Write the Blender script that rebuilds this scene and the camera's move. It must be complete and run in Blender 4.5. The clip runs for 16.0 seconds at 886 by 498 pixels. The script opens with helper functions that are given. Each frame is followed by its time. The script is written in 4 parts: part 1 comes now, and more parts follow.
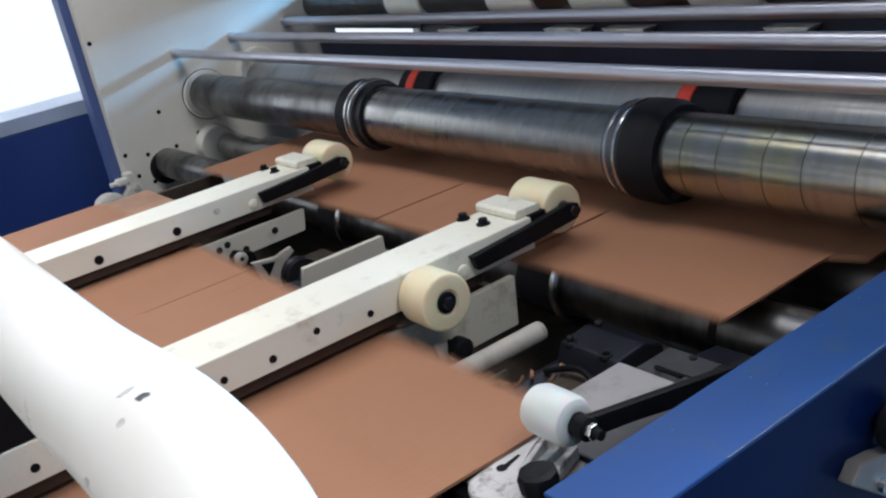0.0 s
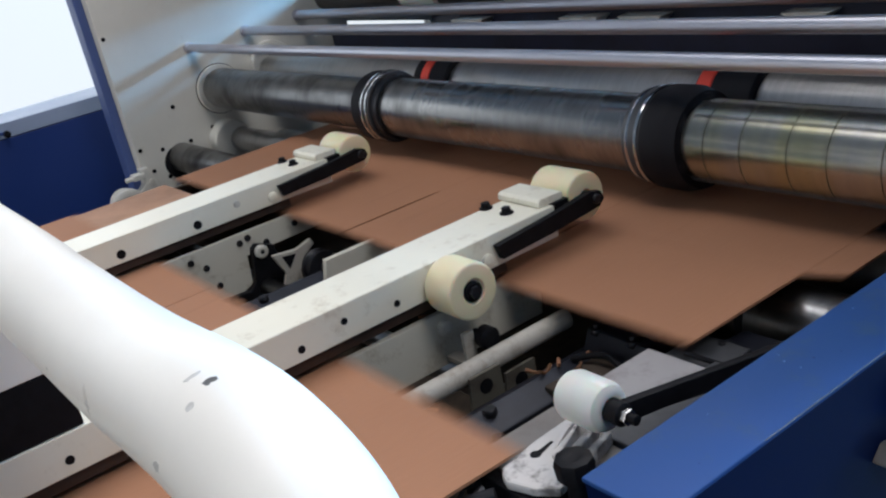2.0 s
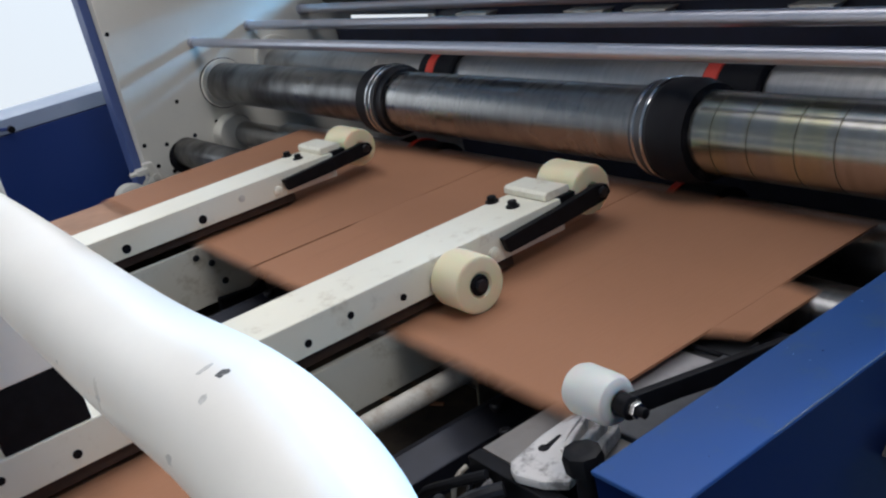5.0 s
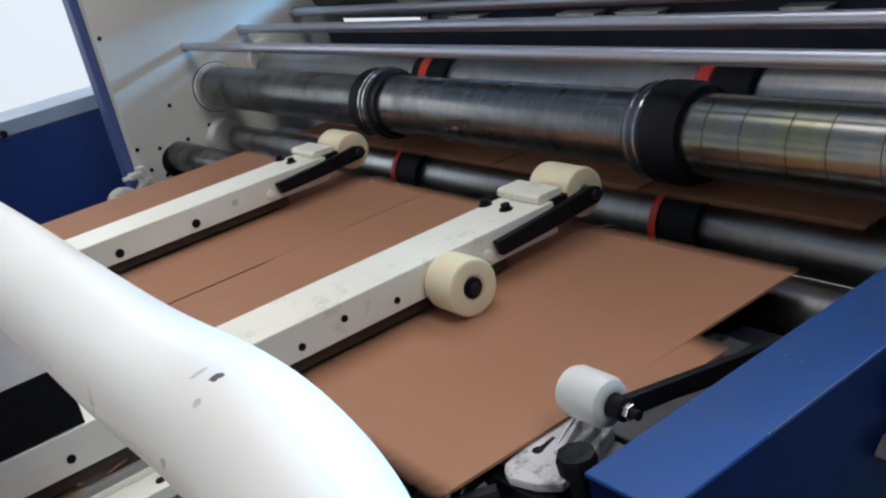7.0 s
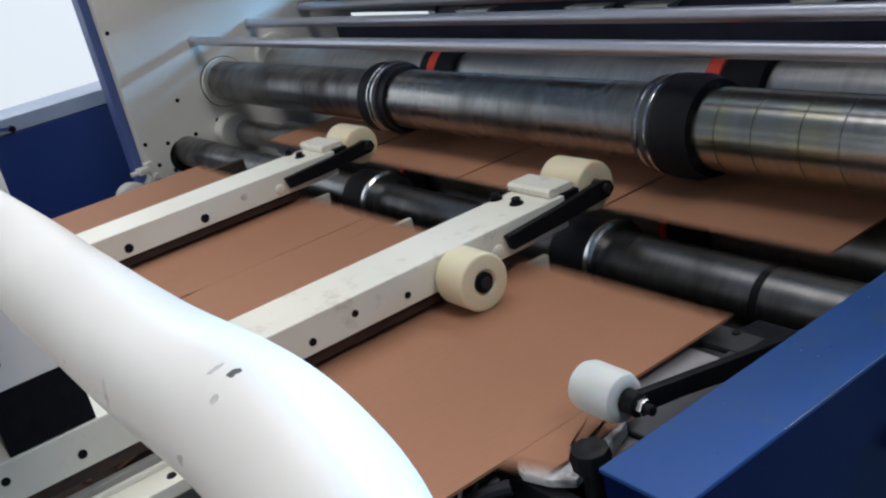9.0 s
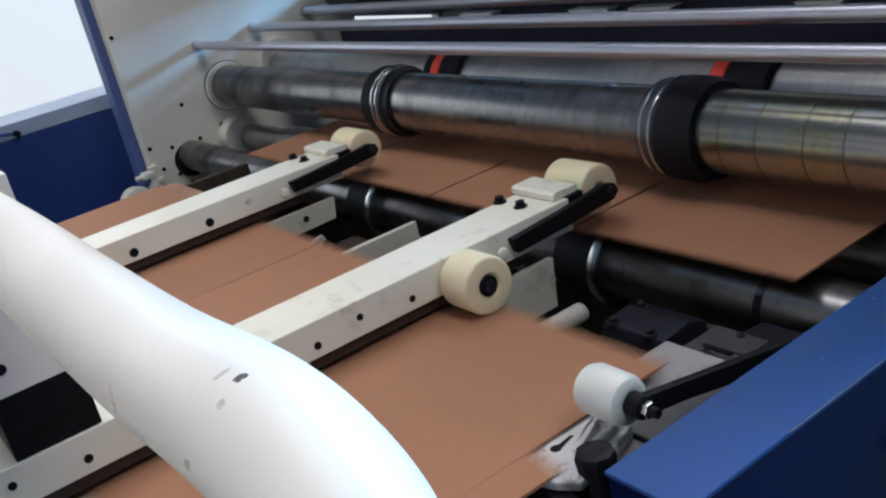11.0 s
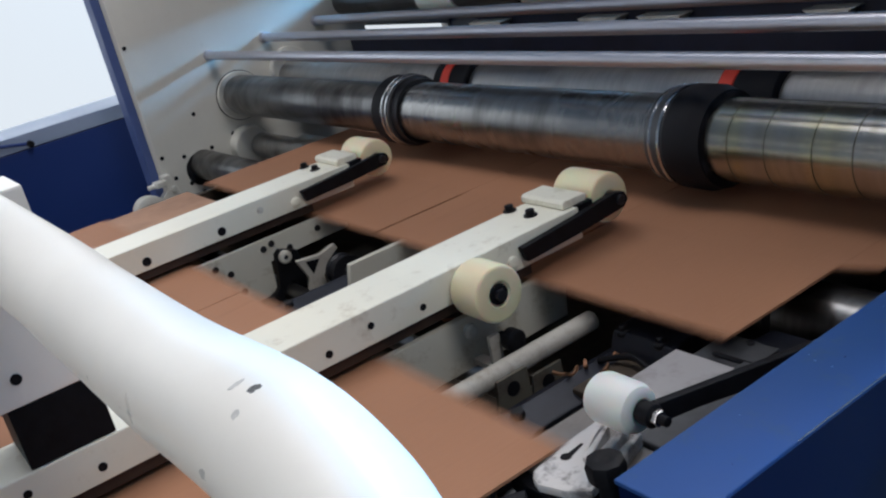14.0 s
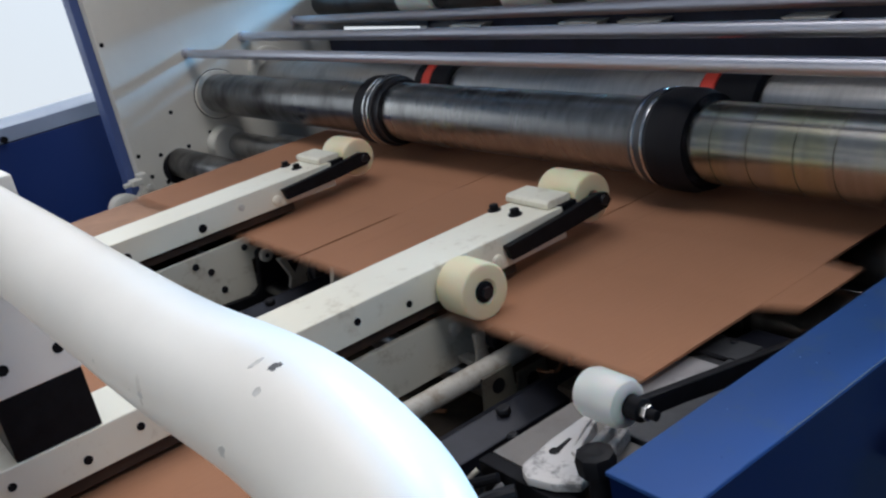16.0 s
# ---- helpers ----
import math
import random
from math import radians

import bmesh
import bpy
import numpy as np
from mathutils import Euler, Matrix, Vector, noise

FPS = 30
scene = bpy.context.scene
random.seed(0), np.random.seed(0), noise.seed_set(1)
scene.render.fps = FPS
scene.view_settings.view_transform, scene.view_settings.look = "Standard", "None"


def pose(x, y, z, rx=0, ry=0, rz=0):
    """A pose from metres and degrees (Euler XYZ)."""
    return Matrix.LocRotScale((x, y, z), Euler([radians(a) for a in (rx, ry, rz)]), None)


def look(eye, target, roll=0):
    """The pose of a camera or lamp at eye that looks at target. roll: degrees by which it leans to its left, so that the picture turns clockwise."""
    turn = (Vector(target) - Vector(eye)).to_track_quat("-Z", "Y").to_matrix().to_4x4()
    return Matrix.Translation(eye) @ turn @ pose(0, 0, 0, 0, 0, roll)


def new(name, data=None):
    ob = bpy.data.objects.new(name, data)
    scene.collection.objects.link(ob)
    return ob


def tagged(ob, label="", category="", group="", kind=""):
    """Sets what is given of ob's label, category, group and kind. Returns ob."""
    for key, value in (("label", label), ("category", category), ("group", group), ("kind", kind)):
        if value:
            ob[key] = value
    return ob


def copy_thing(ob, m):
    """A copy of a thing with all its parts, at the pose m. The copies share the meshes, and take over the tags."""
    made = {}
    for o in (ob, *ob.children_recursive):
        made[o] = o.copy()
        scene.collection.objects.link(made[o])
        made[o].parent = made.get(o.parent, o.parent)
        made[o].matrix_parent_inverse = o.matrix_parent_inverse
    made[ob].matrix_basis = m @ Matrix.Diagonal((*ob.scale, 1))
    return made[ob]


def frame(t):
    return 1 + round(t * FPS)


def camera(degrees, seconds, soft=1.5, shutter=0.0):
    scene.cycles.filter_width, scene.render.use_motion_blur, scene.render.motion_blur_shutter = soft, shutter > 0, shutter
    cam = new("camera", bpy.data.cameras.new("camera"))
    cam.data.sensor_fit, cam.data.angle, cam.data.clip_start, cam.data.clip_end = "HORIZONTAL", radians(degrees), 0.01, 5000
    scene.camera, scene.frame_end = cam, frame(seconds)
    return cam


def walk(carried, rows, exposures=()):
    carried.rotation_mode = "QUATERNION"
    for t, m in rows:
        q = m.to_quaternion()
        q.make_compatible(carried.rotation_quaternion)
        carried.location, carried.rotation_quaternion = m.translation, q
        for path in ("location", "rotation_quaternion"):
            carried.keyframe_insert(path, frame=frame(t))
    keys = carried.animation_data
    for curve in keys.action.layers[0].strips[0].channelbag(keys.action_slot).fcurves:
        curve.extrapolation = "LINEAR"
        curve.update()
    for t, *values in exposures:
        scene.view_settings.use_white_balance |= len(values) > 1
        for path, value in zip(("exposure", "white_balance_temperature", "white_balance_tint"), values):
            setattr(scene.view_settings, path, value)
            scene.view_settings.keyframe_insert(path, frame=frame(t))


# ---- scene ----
cam = camera(49.39, 16.0, soft=2.2, shutter=0.5)
PATH = [
    (0, (3.5393, 0.0306, 1.6141), (1.9588, 1.0439, 0.9247), -11.49),
    (0.5, (3.5315, 0.0095, 1.6141), (1.9520, 1.0205, 0.9192), -11.68),
    (1, (3.5314, 0.0051, 1.6164), (1.9439, 1.0018, 0.9189), -12.36),
    (1.5, (3.5300, 0.0056, 1.6157), (1.9436, 1.0020, 0.9155), -12.29),
    (2, (3.5253, 0.0042, 1.6156), (1.9385, 0.9998, 0.9152), -12.42),
    (2.5, (3.5191, 0.0049, 1.6135), (1.9312, 0.9919, 0.9031), -12.66),
    (3, (3.5192, 0.0039, 1.6141), (1.9281, 0.9892, 0.9086), -12.69),
    (3.5, (3.5206, 0.0020, 1.6145), (1.9304, 0.9919, 0.9135), -12.55),
    (4, (3.5196, 0.0014, 1.6137), (1.9287, 0.9859, 0.9068), -12.51),
    (6.5, (3.5206, 0.0002, 1.6145), (1.9361, 0.9935, 0.9055), -12.86),
    (7, (3.5220, 0.0000, 1.6150), (1.9400, 0.9991, 0.9086), -12.71),
    (7.5, (3.5200, -0.0026, 1.6159), (1.9353, 0.9924, 0.9096), -12.76),
    (8, (3.5172, -0.0014, 1.6140), (1.9362, 0.9941, 0.9003), -12.75),
    (8.5, (3.5127, -0.0008, 1.6136), (1.9284, 0.9881, 0.8981), -12.81),
    (9, (3.5124, -0.0022, 1.6135), (1.9245, 0.9826, 0.9000), -12.94),
    (11.5, (3.5142, -0.0038, 1.6167), (1.9176, 0.9741, 0.9136), -13.31),
    (12, (3.5169, -0.0055, 1.6187), (1.9158, 0.9692, 0.9214), -13.37),
    (12.5, (3.5196, -0.0064, 1.6203), (1.9153, 0.9671, 0.9284), -13.44),
    (13, (3.5212, -0.0071, 1.6212), (1.9143, 0.9654, 0.9343), -13.54),
    (13.5, (3.5229, -0.0062, 1.6211), (1.9148, 0.9639, 0.9335), -13.57),
    (14, (3.5207, -0.0060, 1.6211), (1.9116, 0.9621, 0.9327), -13.59),
    (14.5, (3.5178, -0.0067, 1.6209), (1.9068, 0.9597, 0.9347), -13.53),
    (15, (3.5159, -0.0080, 1.6212), (1.9023, 0.9588, 0.9417), -13.50),
    (15.5, (3.5172, -0.0122, 1.6208), (1.9065, 0.9605, 0.9429), -13.21),
    (16, (3.5132, -0.0359, 1.6176), (1.9386, 0.9851, 0.9261), -12.31),
]
walk(cam, [(t, look(eye, target, roll)) for t, eye, target, roll in PATH], exposures=[(0, 0.06), (0.5, -0.06), (1.0, -0.1), (2.5, -0.17), (4, -0.23), (9, -0.29), (13, -0.3), (16, -0.35)])

# ---- world and light ----
world = bpy.data.worlds.new("world")
scene.world = world
world.use_nodes = True
wn = world.node_tree.nodes
sky = wn.new("ShaderNodeTexSky")
sky.sky_type, sky.sun_disc = "NISHITA", False
sky.sun_elevation, sky.sun_rotation = radians(50), radians(-60)
world.node_tree.links.new(sky.outputs[0], wn["Background"].inputs[0])
wn["Background"].inputs[1].default_value = 0.12


def area_lamp(name, eye, target, sx, sy, power, colour):
    data = bpy.data.lights.new(name, "AREA")
    data.shape, data.size, data.size_y, data.energy, data.color = "RECTANGLE", sx, sy, power, colour
    ob = new(name, data)
    ob.matrix_world = look(eye, target)
    return ob


# daylight through the tall window beside the machine, plus unseen lamps added overhead
area_lamp("added_lamp_top", (1.4, 0.6, 5.9), (1.4, 0.62, 0), 4.4, 2.0, 102, (1.0, 0.965, 0.94))
# unseen strip, added to give the shaft its bright line
area_lamp("added_lamp_front", (1.6, -5.8, 5.9), (1.6, -5.79, 0), 8.0, 0.45, 40, (1.0, 0.98, 0.95))
area_lamp("added_lamp_back", (1.2, 4.4, 5.9), (1.6, 0.8, 1.0), 5.0, 1.6, 255, (0.97, 0.95, 0.95))
# unseen too, added to brighten the beam faces on the near side
area_lamp("added_lamp_east", (6.0, 1.1, 5.9), (1.8, 0.7, 1.0), 2.0, 1.4, 128, (1.0, 0.975, 0.95))
area_lamp("north_window_lamp", (3.4, 8.7, 3.0), (0.0, 1.5, 1.35), 3.4, 1.9, 2300, (0.22, 0.56, 1.0))
area_lamp("window_lamp", (-4.9, 1.0, 2.6), (0, 1.0, 1.6), 6.0, 3.0, 80, (0.80, 0.90, 1.0))
# unseen source, added to brighten the guard tube from the front
area_lamp("added_lamp_south", (1.0, -8.8, 2.6), (2.0, 0.0, 1.6), 5.0, 4.4, 275, (1.0, 0.965, 0.92))


# ---- materials ----
def material(name):
    m = bpy.data.materials.new(name)
    m.use_nodes = True
    return m, m.node_tree.nodes, m.node_tree.links, m.node_tree.nodes["Principled BSDF"]


def noise_node(n, l, scale, detail=6.0, rough=0.6, stretch=None):
    tc = n.new("ShaderNodeTexCoord")
    nz = n.new("ShaderNodeTexNoise")
    nz.inputs["Scale"].default_value, nz.inputs["Detail"].default_value, nz.inputs["Roughness"].default_value = scale, detail, rough
    if stretch:
        mp = n.new("ShaderNodeMapping")
        mp.inputs["Scale"].default_value = stretch
        l.new(tc.outputs["Object"], mp.inputs["Vector"])
        l.new(mp.outputs["Vector"], nz.inputs["Vector"])
    else:
        l.new(tc.outputs["Object"], nz.inputs["Vector"])
    return nz.outputs["Fac"]


def ramp(n, l, fac, stops):
    r = n.new("ShaderNodeValToRGB")
    while len(r.color_ramp.elements) < len(stops):
        r.color_ramp.elements.new(0.5)
    for e, (p, c) in zip(r.color_ramp.elements, stops):
        e.position, e.color = p, (*c, 1)
    l.new(fac, r.inputs["Fac"])
    return r.outputs["Color"]


def mixed(n, l, fac, a, b):
    mx = n.new("ShaderNodeMix")
    mx.data_type = "RGBA"
    l.new(fac, mx.inputs["Factor"])
    for sock, val in ((mx.inputs["A"], a), (mx.inputs["B"], b)):
        if isinstance(val, tuple):
            sock.default_value = (*val, 1)
        else:
            l.new(val, sock)
    return mx.outputs["Result"]


def bump(n, l, bsdf, fac, strength, distance):
    b = n.new("ShaderNodeBump")
    b.inputs["Strength"].default_value, b.inputs["Distance"].default_value = strength, distance
    l.new(fac, b.inputs["Height"])
    l.new(b.outputs["Normal"], bsdf.inputs["Normal"])


def paint(name, base, dirt, rough=0.4, dirt_from=0.6, dirt_to=0.78, spots=True, coat=0.0):
    """Gloss paint with grime blotches, small chips and uneven gloss."""
    m, n, l, b = material(name)
    broad = noise_node(n, l, 5.0, 8, 0.65)
    fine = noise_node(n, l, 60.0, 5, 0.7)
    tone = ramp(n, l, broad, [(0.3, tuple(c * 0.93 for c in base)), (0.7, base)])
    stain = ramp(n, l, noise_node(n, l, 13.0, 9, 0.75), [(dirt_from, (0, 0, 0)), (dirt_to, (1, 1, 1))])
    colour = mixed(n, l, stain, tone, dirt)
    if spots:
        chip = ramp(n, l, fine, [(0.72, (0, 0, 0)), (0.76, (1, 1, 1))])
        colour = mixed(n, l, chip, colour, tuple(0.5 * c + 0.5 * d for c, d in zip(base, dirt)))
    l.new(colour, b.inputs["Base Color"])
    l.new(ramp(n, l, broad, [(0.3, (rough * 0.8,) * 3), (0.7, (min(1, rough * 1.3),) * 3)]), b.inputs["Roughness"])
    b.inputs["Coat Weight"].default_value = coat
    bump(n, l, b, fine, 0.06, 0.001)
    return m


def steel(name, base, rough, metal=1.0, dirt=(0.06, 0.05, 0.04), amount=0.62):
    """Turned or drawn steel: fine rings round the axis, oil film and dull patches."""
    m, n, l, b = material(name)
    rings = noise_node(n, l, 22.0, 4, 0.6, (5.0, 0.3, 0.3))
    broad = noise_node(n, l, 6.0, 8, 0.7)
    tone = ramp(n, l, rings, [(0.3, tuple(c * 0.84 for c in base)), (0.7, base)])
    l.new(mixed(n, l, ramp(n, l, broad, [(amount, (0, 0, 0)), (amount + 0.18, (1, 1, 1))]), tone, dirt), b.inputs["Base Color"])
    l.new(ramp(n, l, broad, [(0.3, (rough * 0.75,) * 3), (0.75, (min(1, rough * 1.5),) * 3)]), b.inputs["Roughness"])
    b.inputs["Metallic"].default_value = metal
    bump(n, l, b, rings, 0.02, 0.001)
    return m


def plain(name, base, rough=0.5, metal=0.0, vary=0.25, scale=25.0, bumpy=0.1):
    m, n, l, b = material(name)
    f = noise_node(n, l, scale, 7, 0.65)
    l.new(ramp(n, l, f, [(0.3, tuple(c * (1 - vary) for c in base)), (0.72, tuple(c * (1 + vary) for c in base))]), b.inputs["Base Color"])
    b.inputs["Roughness"].default_value, b.inputs["Metallic"].default_value = rough, metal
    bump(n, l, b, f, bumpy, 0.001)
    return m


def cardboard_material():
    m, n, l, b = material("kraft_cardboard")
    fibre = noise_node(n, l, 170.0, 5, 0.7, (1.0, 0.35, 1.0))
    broad = noise_node(n, l, 3.0, 5, 0.6)
    flute = noise_node(n, l, 70.0, 2, 0.4, (0.03, 2.2, 0.03))
    a = ramp(n, l, broad, [(0.3, (0.325, 0.157, 0.090)), (0.7, (0.37, 0.181, 0.105))])
    c = ramp(n, l, fibre, [(0.35, (0.295, 0.139, 0.076)), (0.7, (0.39, 0.195, 0.114))])
    mx = n.new("ShaderNodeMix")
    mx.data_type = "RGBA"
    mx.inputs["Factor"].default_value = 0.4
    l.new(a, mx.inputs["A"])
    l.new(c, mx.inputs["B"])
    scuff = ramp(n, l, noise_node(n, l, 4.0, 6, 0.7, (5.0, 0.7, 1.0)), [(0.60, (0, 0, 0)), (0.80, (0.55, 0.55, 0.55))])
    worn = mixed(n, l, scuff, mx.outputs["Result"], (0.235, 0.112, 0.066))
    tone = n.new("ShaderNodeHueSaturation")
    vary = n.new("ShaderNodeMapRange")
    l.new(n.new("ShaderNodeObjectInfo").outputs["Random"], vary.inputs["Value"])
    vary.inputs["To Min"].default_value, vary.inputs["To Max"].default_value = 0.97, 1.03
    l.new(vary.outputs["Result"], tone.inputs["Value"])
    l.new(worn, tone.inputs["Color"])
    l.new(tone.outputs["Color"], b.inputs["Base Color"])
    b.inputs["Roughness"].default_value = 0.75
    b.inputs["Specular IOR Level"].default_value = 0.2
    bump(n, l, b, flute, 0.12, 0.001)
    return m


def tinted_steel():
    """Turned steel with a patchy yellow-green tint."""
    m, n, l, b = material("olive_tinted_steel")
    film = ramp(n, l, noise_node(n, l, 3.0, 5, 0.6, (2.4, 0.3, 0.3)), [(0.45, (0.44, 0.43, 0.41)), (0.66, (0.50, 0.47, 0.28))])
    rings = ramp(n, l, noise_node(n, l, 22.0, 4, 0.6, (3.0, 0.3, 0.3)), [(0.4, (0, 0, 0)), (0.9, (1, 1, 1))])
    l.new(mixed(n, l, rings, film, (0.32, 0.31, 0.26)), b.inputs["Base Color"])
    b.inputs["Metallic"].default_value, b.inputs["Roughness"].default_value = 1.0, 0.25
    return m


CREAM = paint("cream_machine_paint", (0.81, 0.78, 0.662), (0.46, 0.39, 0.28), 0.42, 0.57, 0.80)
TUBE_WHITE = paint("white_gloss_enamel", (0.88, 0.85, 0.79), (0.76, 0.69, 0.60), 0.32, 0.66, 0.85, spots=False, coat=0.0)
PLATE_WHITE = paint("ivory_frame_paint", (0.70, 0.68, 0.62), (0.58, 0.54, 0.46), 0.38, 0.6, 0.85)
RAIL_WHITE = paint("worn_grey_white_paint", (0.62, 0.60, 0.54), (0.25, 0.20, 0.15), 0.5, 0.5, 0.75)
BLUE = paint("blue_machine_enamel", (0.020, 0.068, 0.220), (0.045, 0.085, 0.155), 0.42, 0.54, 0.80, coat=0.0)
COLUMN_BLUE = paint("faded_blue_enamel", (0.065, 0.105, 0.28), (0.05, 0.085, 0.22), 0.5, 0.62, 0.85)
NAVY = paint("navy_machine_enamel", (0.014, 0.036, 0.16), (0.02, 0.03, 0.08), 0.4, 0.6, 0.85)
# beam blue with the shade of its outer side put into the colour
WEB_SHADED = paint("shaded_blue_enamel", (0.0026, 0.0095, 0.046), (0.006, 0.014, 0.05), 0.34, 0.62, 0.85)
DARK = plain("oily_black_steel", (0.013, 0.013, 0.017), 0.42, 0.3, 0.4, 18, 0.2)
BLACK = plain("black_oxide", (0.008, 0.008, 0.010), 0.45, 0.0, 0.3, 40)
RUBBER = plain("black_rubber", (0.006, 0.006, 0.009), 0.65, 0.0, 0.3, 60)
INTERIOR = plain("dark_interior_steel", (0.010, 0.012, 0.030), 0.5, 0.2, 0.4, 12)
SHAFT = steel("worn_shaft_steel", (0.37, 0.36, 0.35), 0.26, 1.0, (0.12, 0.118, 0.115), 0.52)
DULLSHAFT = steel("dark_oily_steel", (0.20, 0.197, 0.195), 0.32, 1.0, (0.05, 0.045, 0.045), 0.47)
DARKSHAFT = steel("oiled_shaft_steel", (0.17, 0.17, 0.175), 0.3, 1.0, (0.10, 0.10, 0.10), 0.55)
CHROME = plain("polished_rod_steel", (0.57, 0.575, 0.64), 0.42, 1.0, 0.06, 3.0, 0.0)
PIT_BROWN = plain("dark_pit_brown", (0.045, 0.032, 0.022), 0.9, 0.0, 0.5, 22)
REARSHAFT = steel("dry_shaft_steel", (0.48, 0.47, 0.46), 0.34, 1.0, (0.28, 0.27, 0.26), 0.55)
OLIVE_STEEL = tinted_steel()
GROOVE = steel("scribed_line_steel", (0.10, 0.09, 0.06), 0.3)
RING = steel("bright_ring_steel", (0.62, 0.62, 0.62), 0.2, 1.0, (0.2, 0.2, 0.2), 0.75)
NYLON = paint("cream_nylon", (0.80, 0.715, 0.49), (0.50, 0.40, 0.22), 0.42, 0.66, 0.9, spots=False)
NYLON_WHITE = paint("white_nylon", (0.66, 0.68, 0.66), (0.55, 0.56, 0.5), 0.35, 0.66, 0.9, spots=False)
RED = plain("red_marking_paint", (0.68, 0.045, 0.022), 0.5, 0.0, 0.15)
RUST = plain("rusty_scrap", (0.16, 0.075, 0.035), 0.8, 0.0, 0.5, 30)
SPECK = plain("pale_blue_scuff", (0.10, 0.19, 0.42), 0.6, 0.0, 0.2, 60)
GAP_SHADE = plain("dark_gap_shade", (0.035, 0.018, 0.012), 0.6, 0.0, 0.4, 25)
CARD = cardboard_material()
for waxy in (NYLON, NYLON_WHITE):
    bs = waxy.node_tree.nodes["Principled BSDF"]
    bs.inputs["Subsurface Weight"].default_value, bs.inputs["Subsurface Scale"].default_value = 0.4, 0.018
for dull, level in ((BLUE, 0.16), (WEB_SHADED, 0.05), (BLACK, 0.10), (RUBBER, 0.2), (NAVY, 0.3)):
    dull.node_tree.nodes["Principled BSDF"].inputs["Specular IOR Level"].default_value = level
BOARD = plain("worn_brown_board", (0.36, 0.20, 0.125), 0.8, 0.0, 0.18, 9.0, 0.15)
SLATE = plain("blue_grey_steel", (0.012, 0.0135, 0.022), 0.45, 0.4, 0.35, 14)
SLATE_PLATE = plain("dull_grey_plate_steel", (0.055, 0.056, 0.062), 0.45, 0.3, 0.3, 20)
SMEAR = paint("bare_steel_with_white_smears", (0.17, 0.155, 0.145), (0.13, 0.11, 0.10), 0.38, 0.46, 0.70)
PALE = paint("white_smeared_steel", (0.33, 0.315, 0.32), (0.22, 0.20, 0.20), 0.4, 0.48, 0.66)
GRIMY = paint("grimy_cream_paint", (0.60, 0.57, 0.49), (0.36, 0.31, 0.235), 0.48, 0.54, 0.70)
TUBE_GREY = paint("grimy_grey_white_paint", (0.46, 0.43, 0.38), (0.24, 0.19, 0.14), 0.5, 0.5, 0.72)
PAINTED = paint("splashed_white_paint", (0.56, 0.535, 0.52), (0.17, 0.155, 0.15), 0.35, 0.50, 0.60)
CONCRETE = plain("concrete_floor", (0.20, 0.195, 0.185), 0.75, 0.0, 0.25, 4.0, 0.3)
HALL = plain("hall_wall_paint", (0.22, 0.23, 0.25), 0.8, 0.0, 0.08, 3.0)


def glow(name, colour, strength):
    m, n, l, b = material(name)
    b.inputs["Base Color"].default_value = (0, 0, 0, 1)
    b.inputs["Emission Color"].default_value = (*colour, 1)
    b.inputs["Emission Strength"].default_value = strength
    return m


SKYGLOW = glow("bright_overcast_sky", (0.87, 0.935, 1.0), 1.06)


# ---- geometry helpers ----
def bevelled(bm, width, segments=2):
    if width > 0:
        bmesh.ops.bevel(bm, geom=[e for e in bm.edges], offset=width, segments=segments, affect="EDGES", profile=0.6, clamp_overlap=True)
    return bm


def box(x0, x1, y0, y1, z0, z1, bevel=0.002):
    bm = bmesh.new()
    bmesh.ops.create_cube(bm, size=1, matrix=Matrix.LocRotScale(((x0 + x1) / 2, (y0 + y1) / 2, (z0 + z1) / 2), None, (x1 - x0, y1 - y0, z1 - z0)))
    return bevelled(bm, bevel)


def lathe(profile, segments=48, axis="x"):
    """A turned solid from (along, radius) pairs, about the x axis (or y, z)."""
    bm = bmesh.new()
    loops = []
    for a, r in profile:
        loop = []
        for k in range(segments):
            c, s = math.cos(2 * math.pi * k / segments), math.sin(2 * math.pi * k / segments)
            p = {"x": (a, r * c, r * s), "y": (r * s, a, r * c), "z": (r * c, r * s, a)}[axis]
            loop.append(bm.verts.new(p))
        loops.append(loop)
    for p, q in zip(loops, loops[1:]):
        for k in range(segments):
            f = bm.faces.new((p[k], p[(k + 1) % segments], q[(k + 1) % segments], q[k]))
            f.smooth = True
    bm.faces.new(list(reversed(loops[0])))
    bm.faces.new(loops[-1])
    bmesh.ops.recalc_face_normals(bm, faces=bm.faces[:])
    return bm


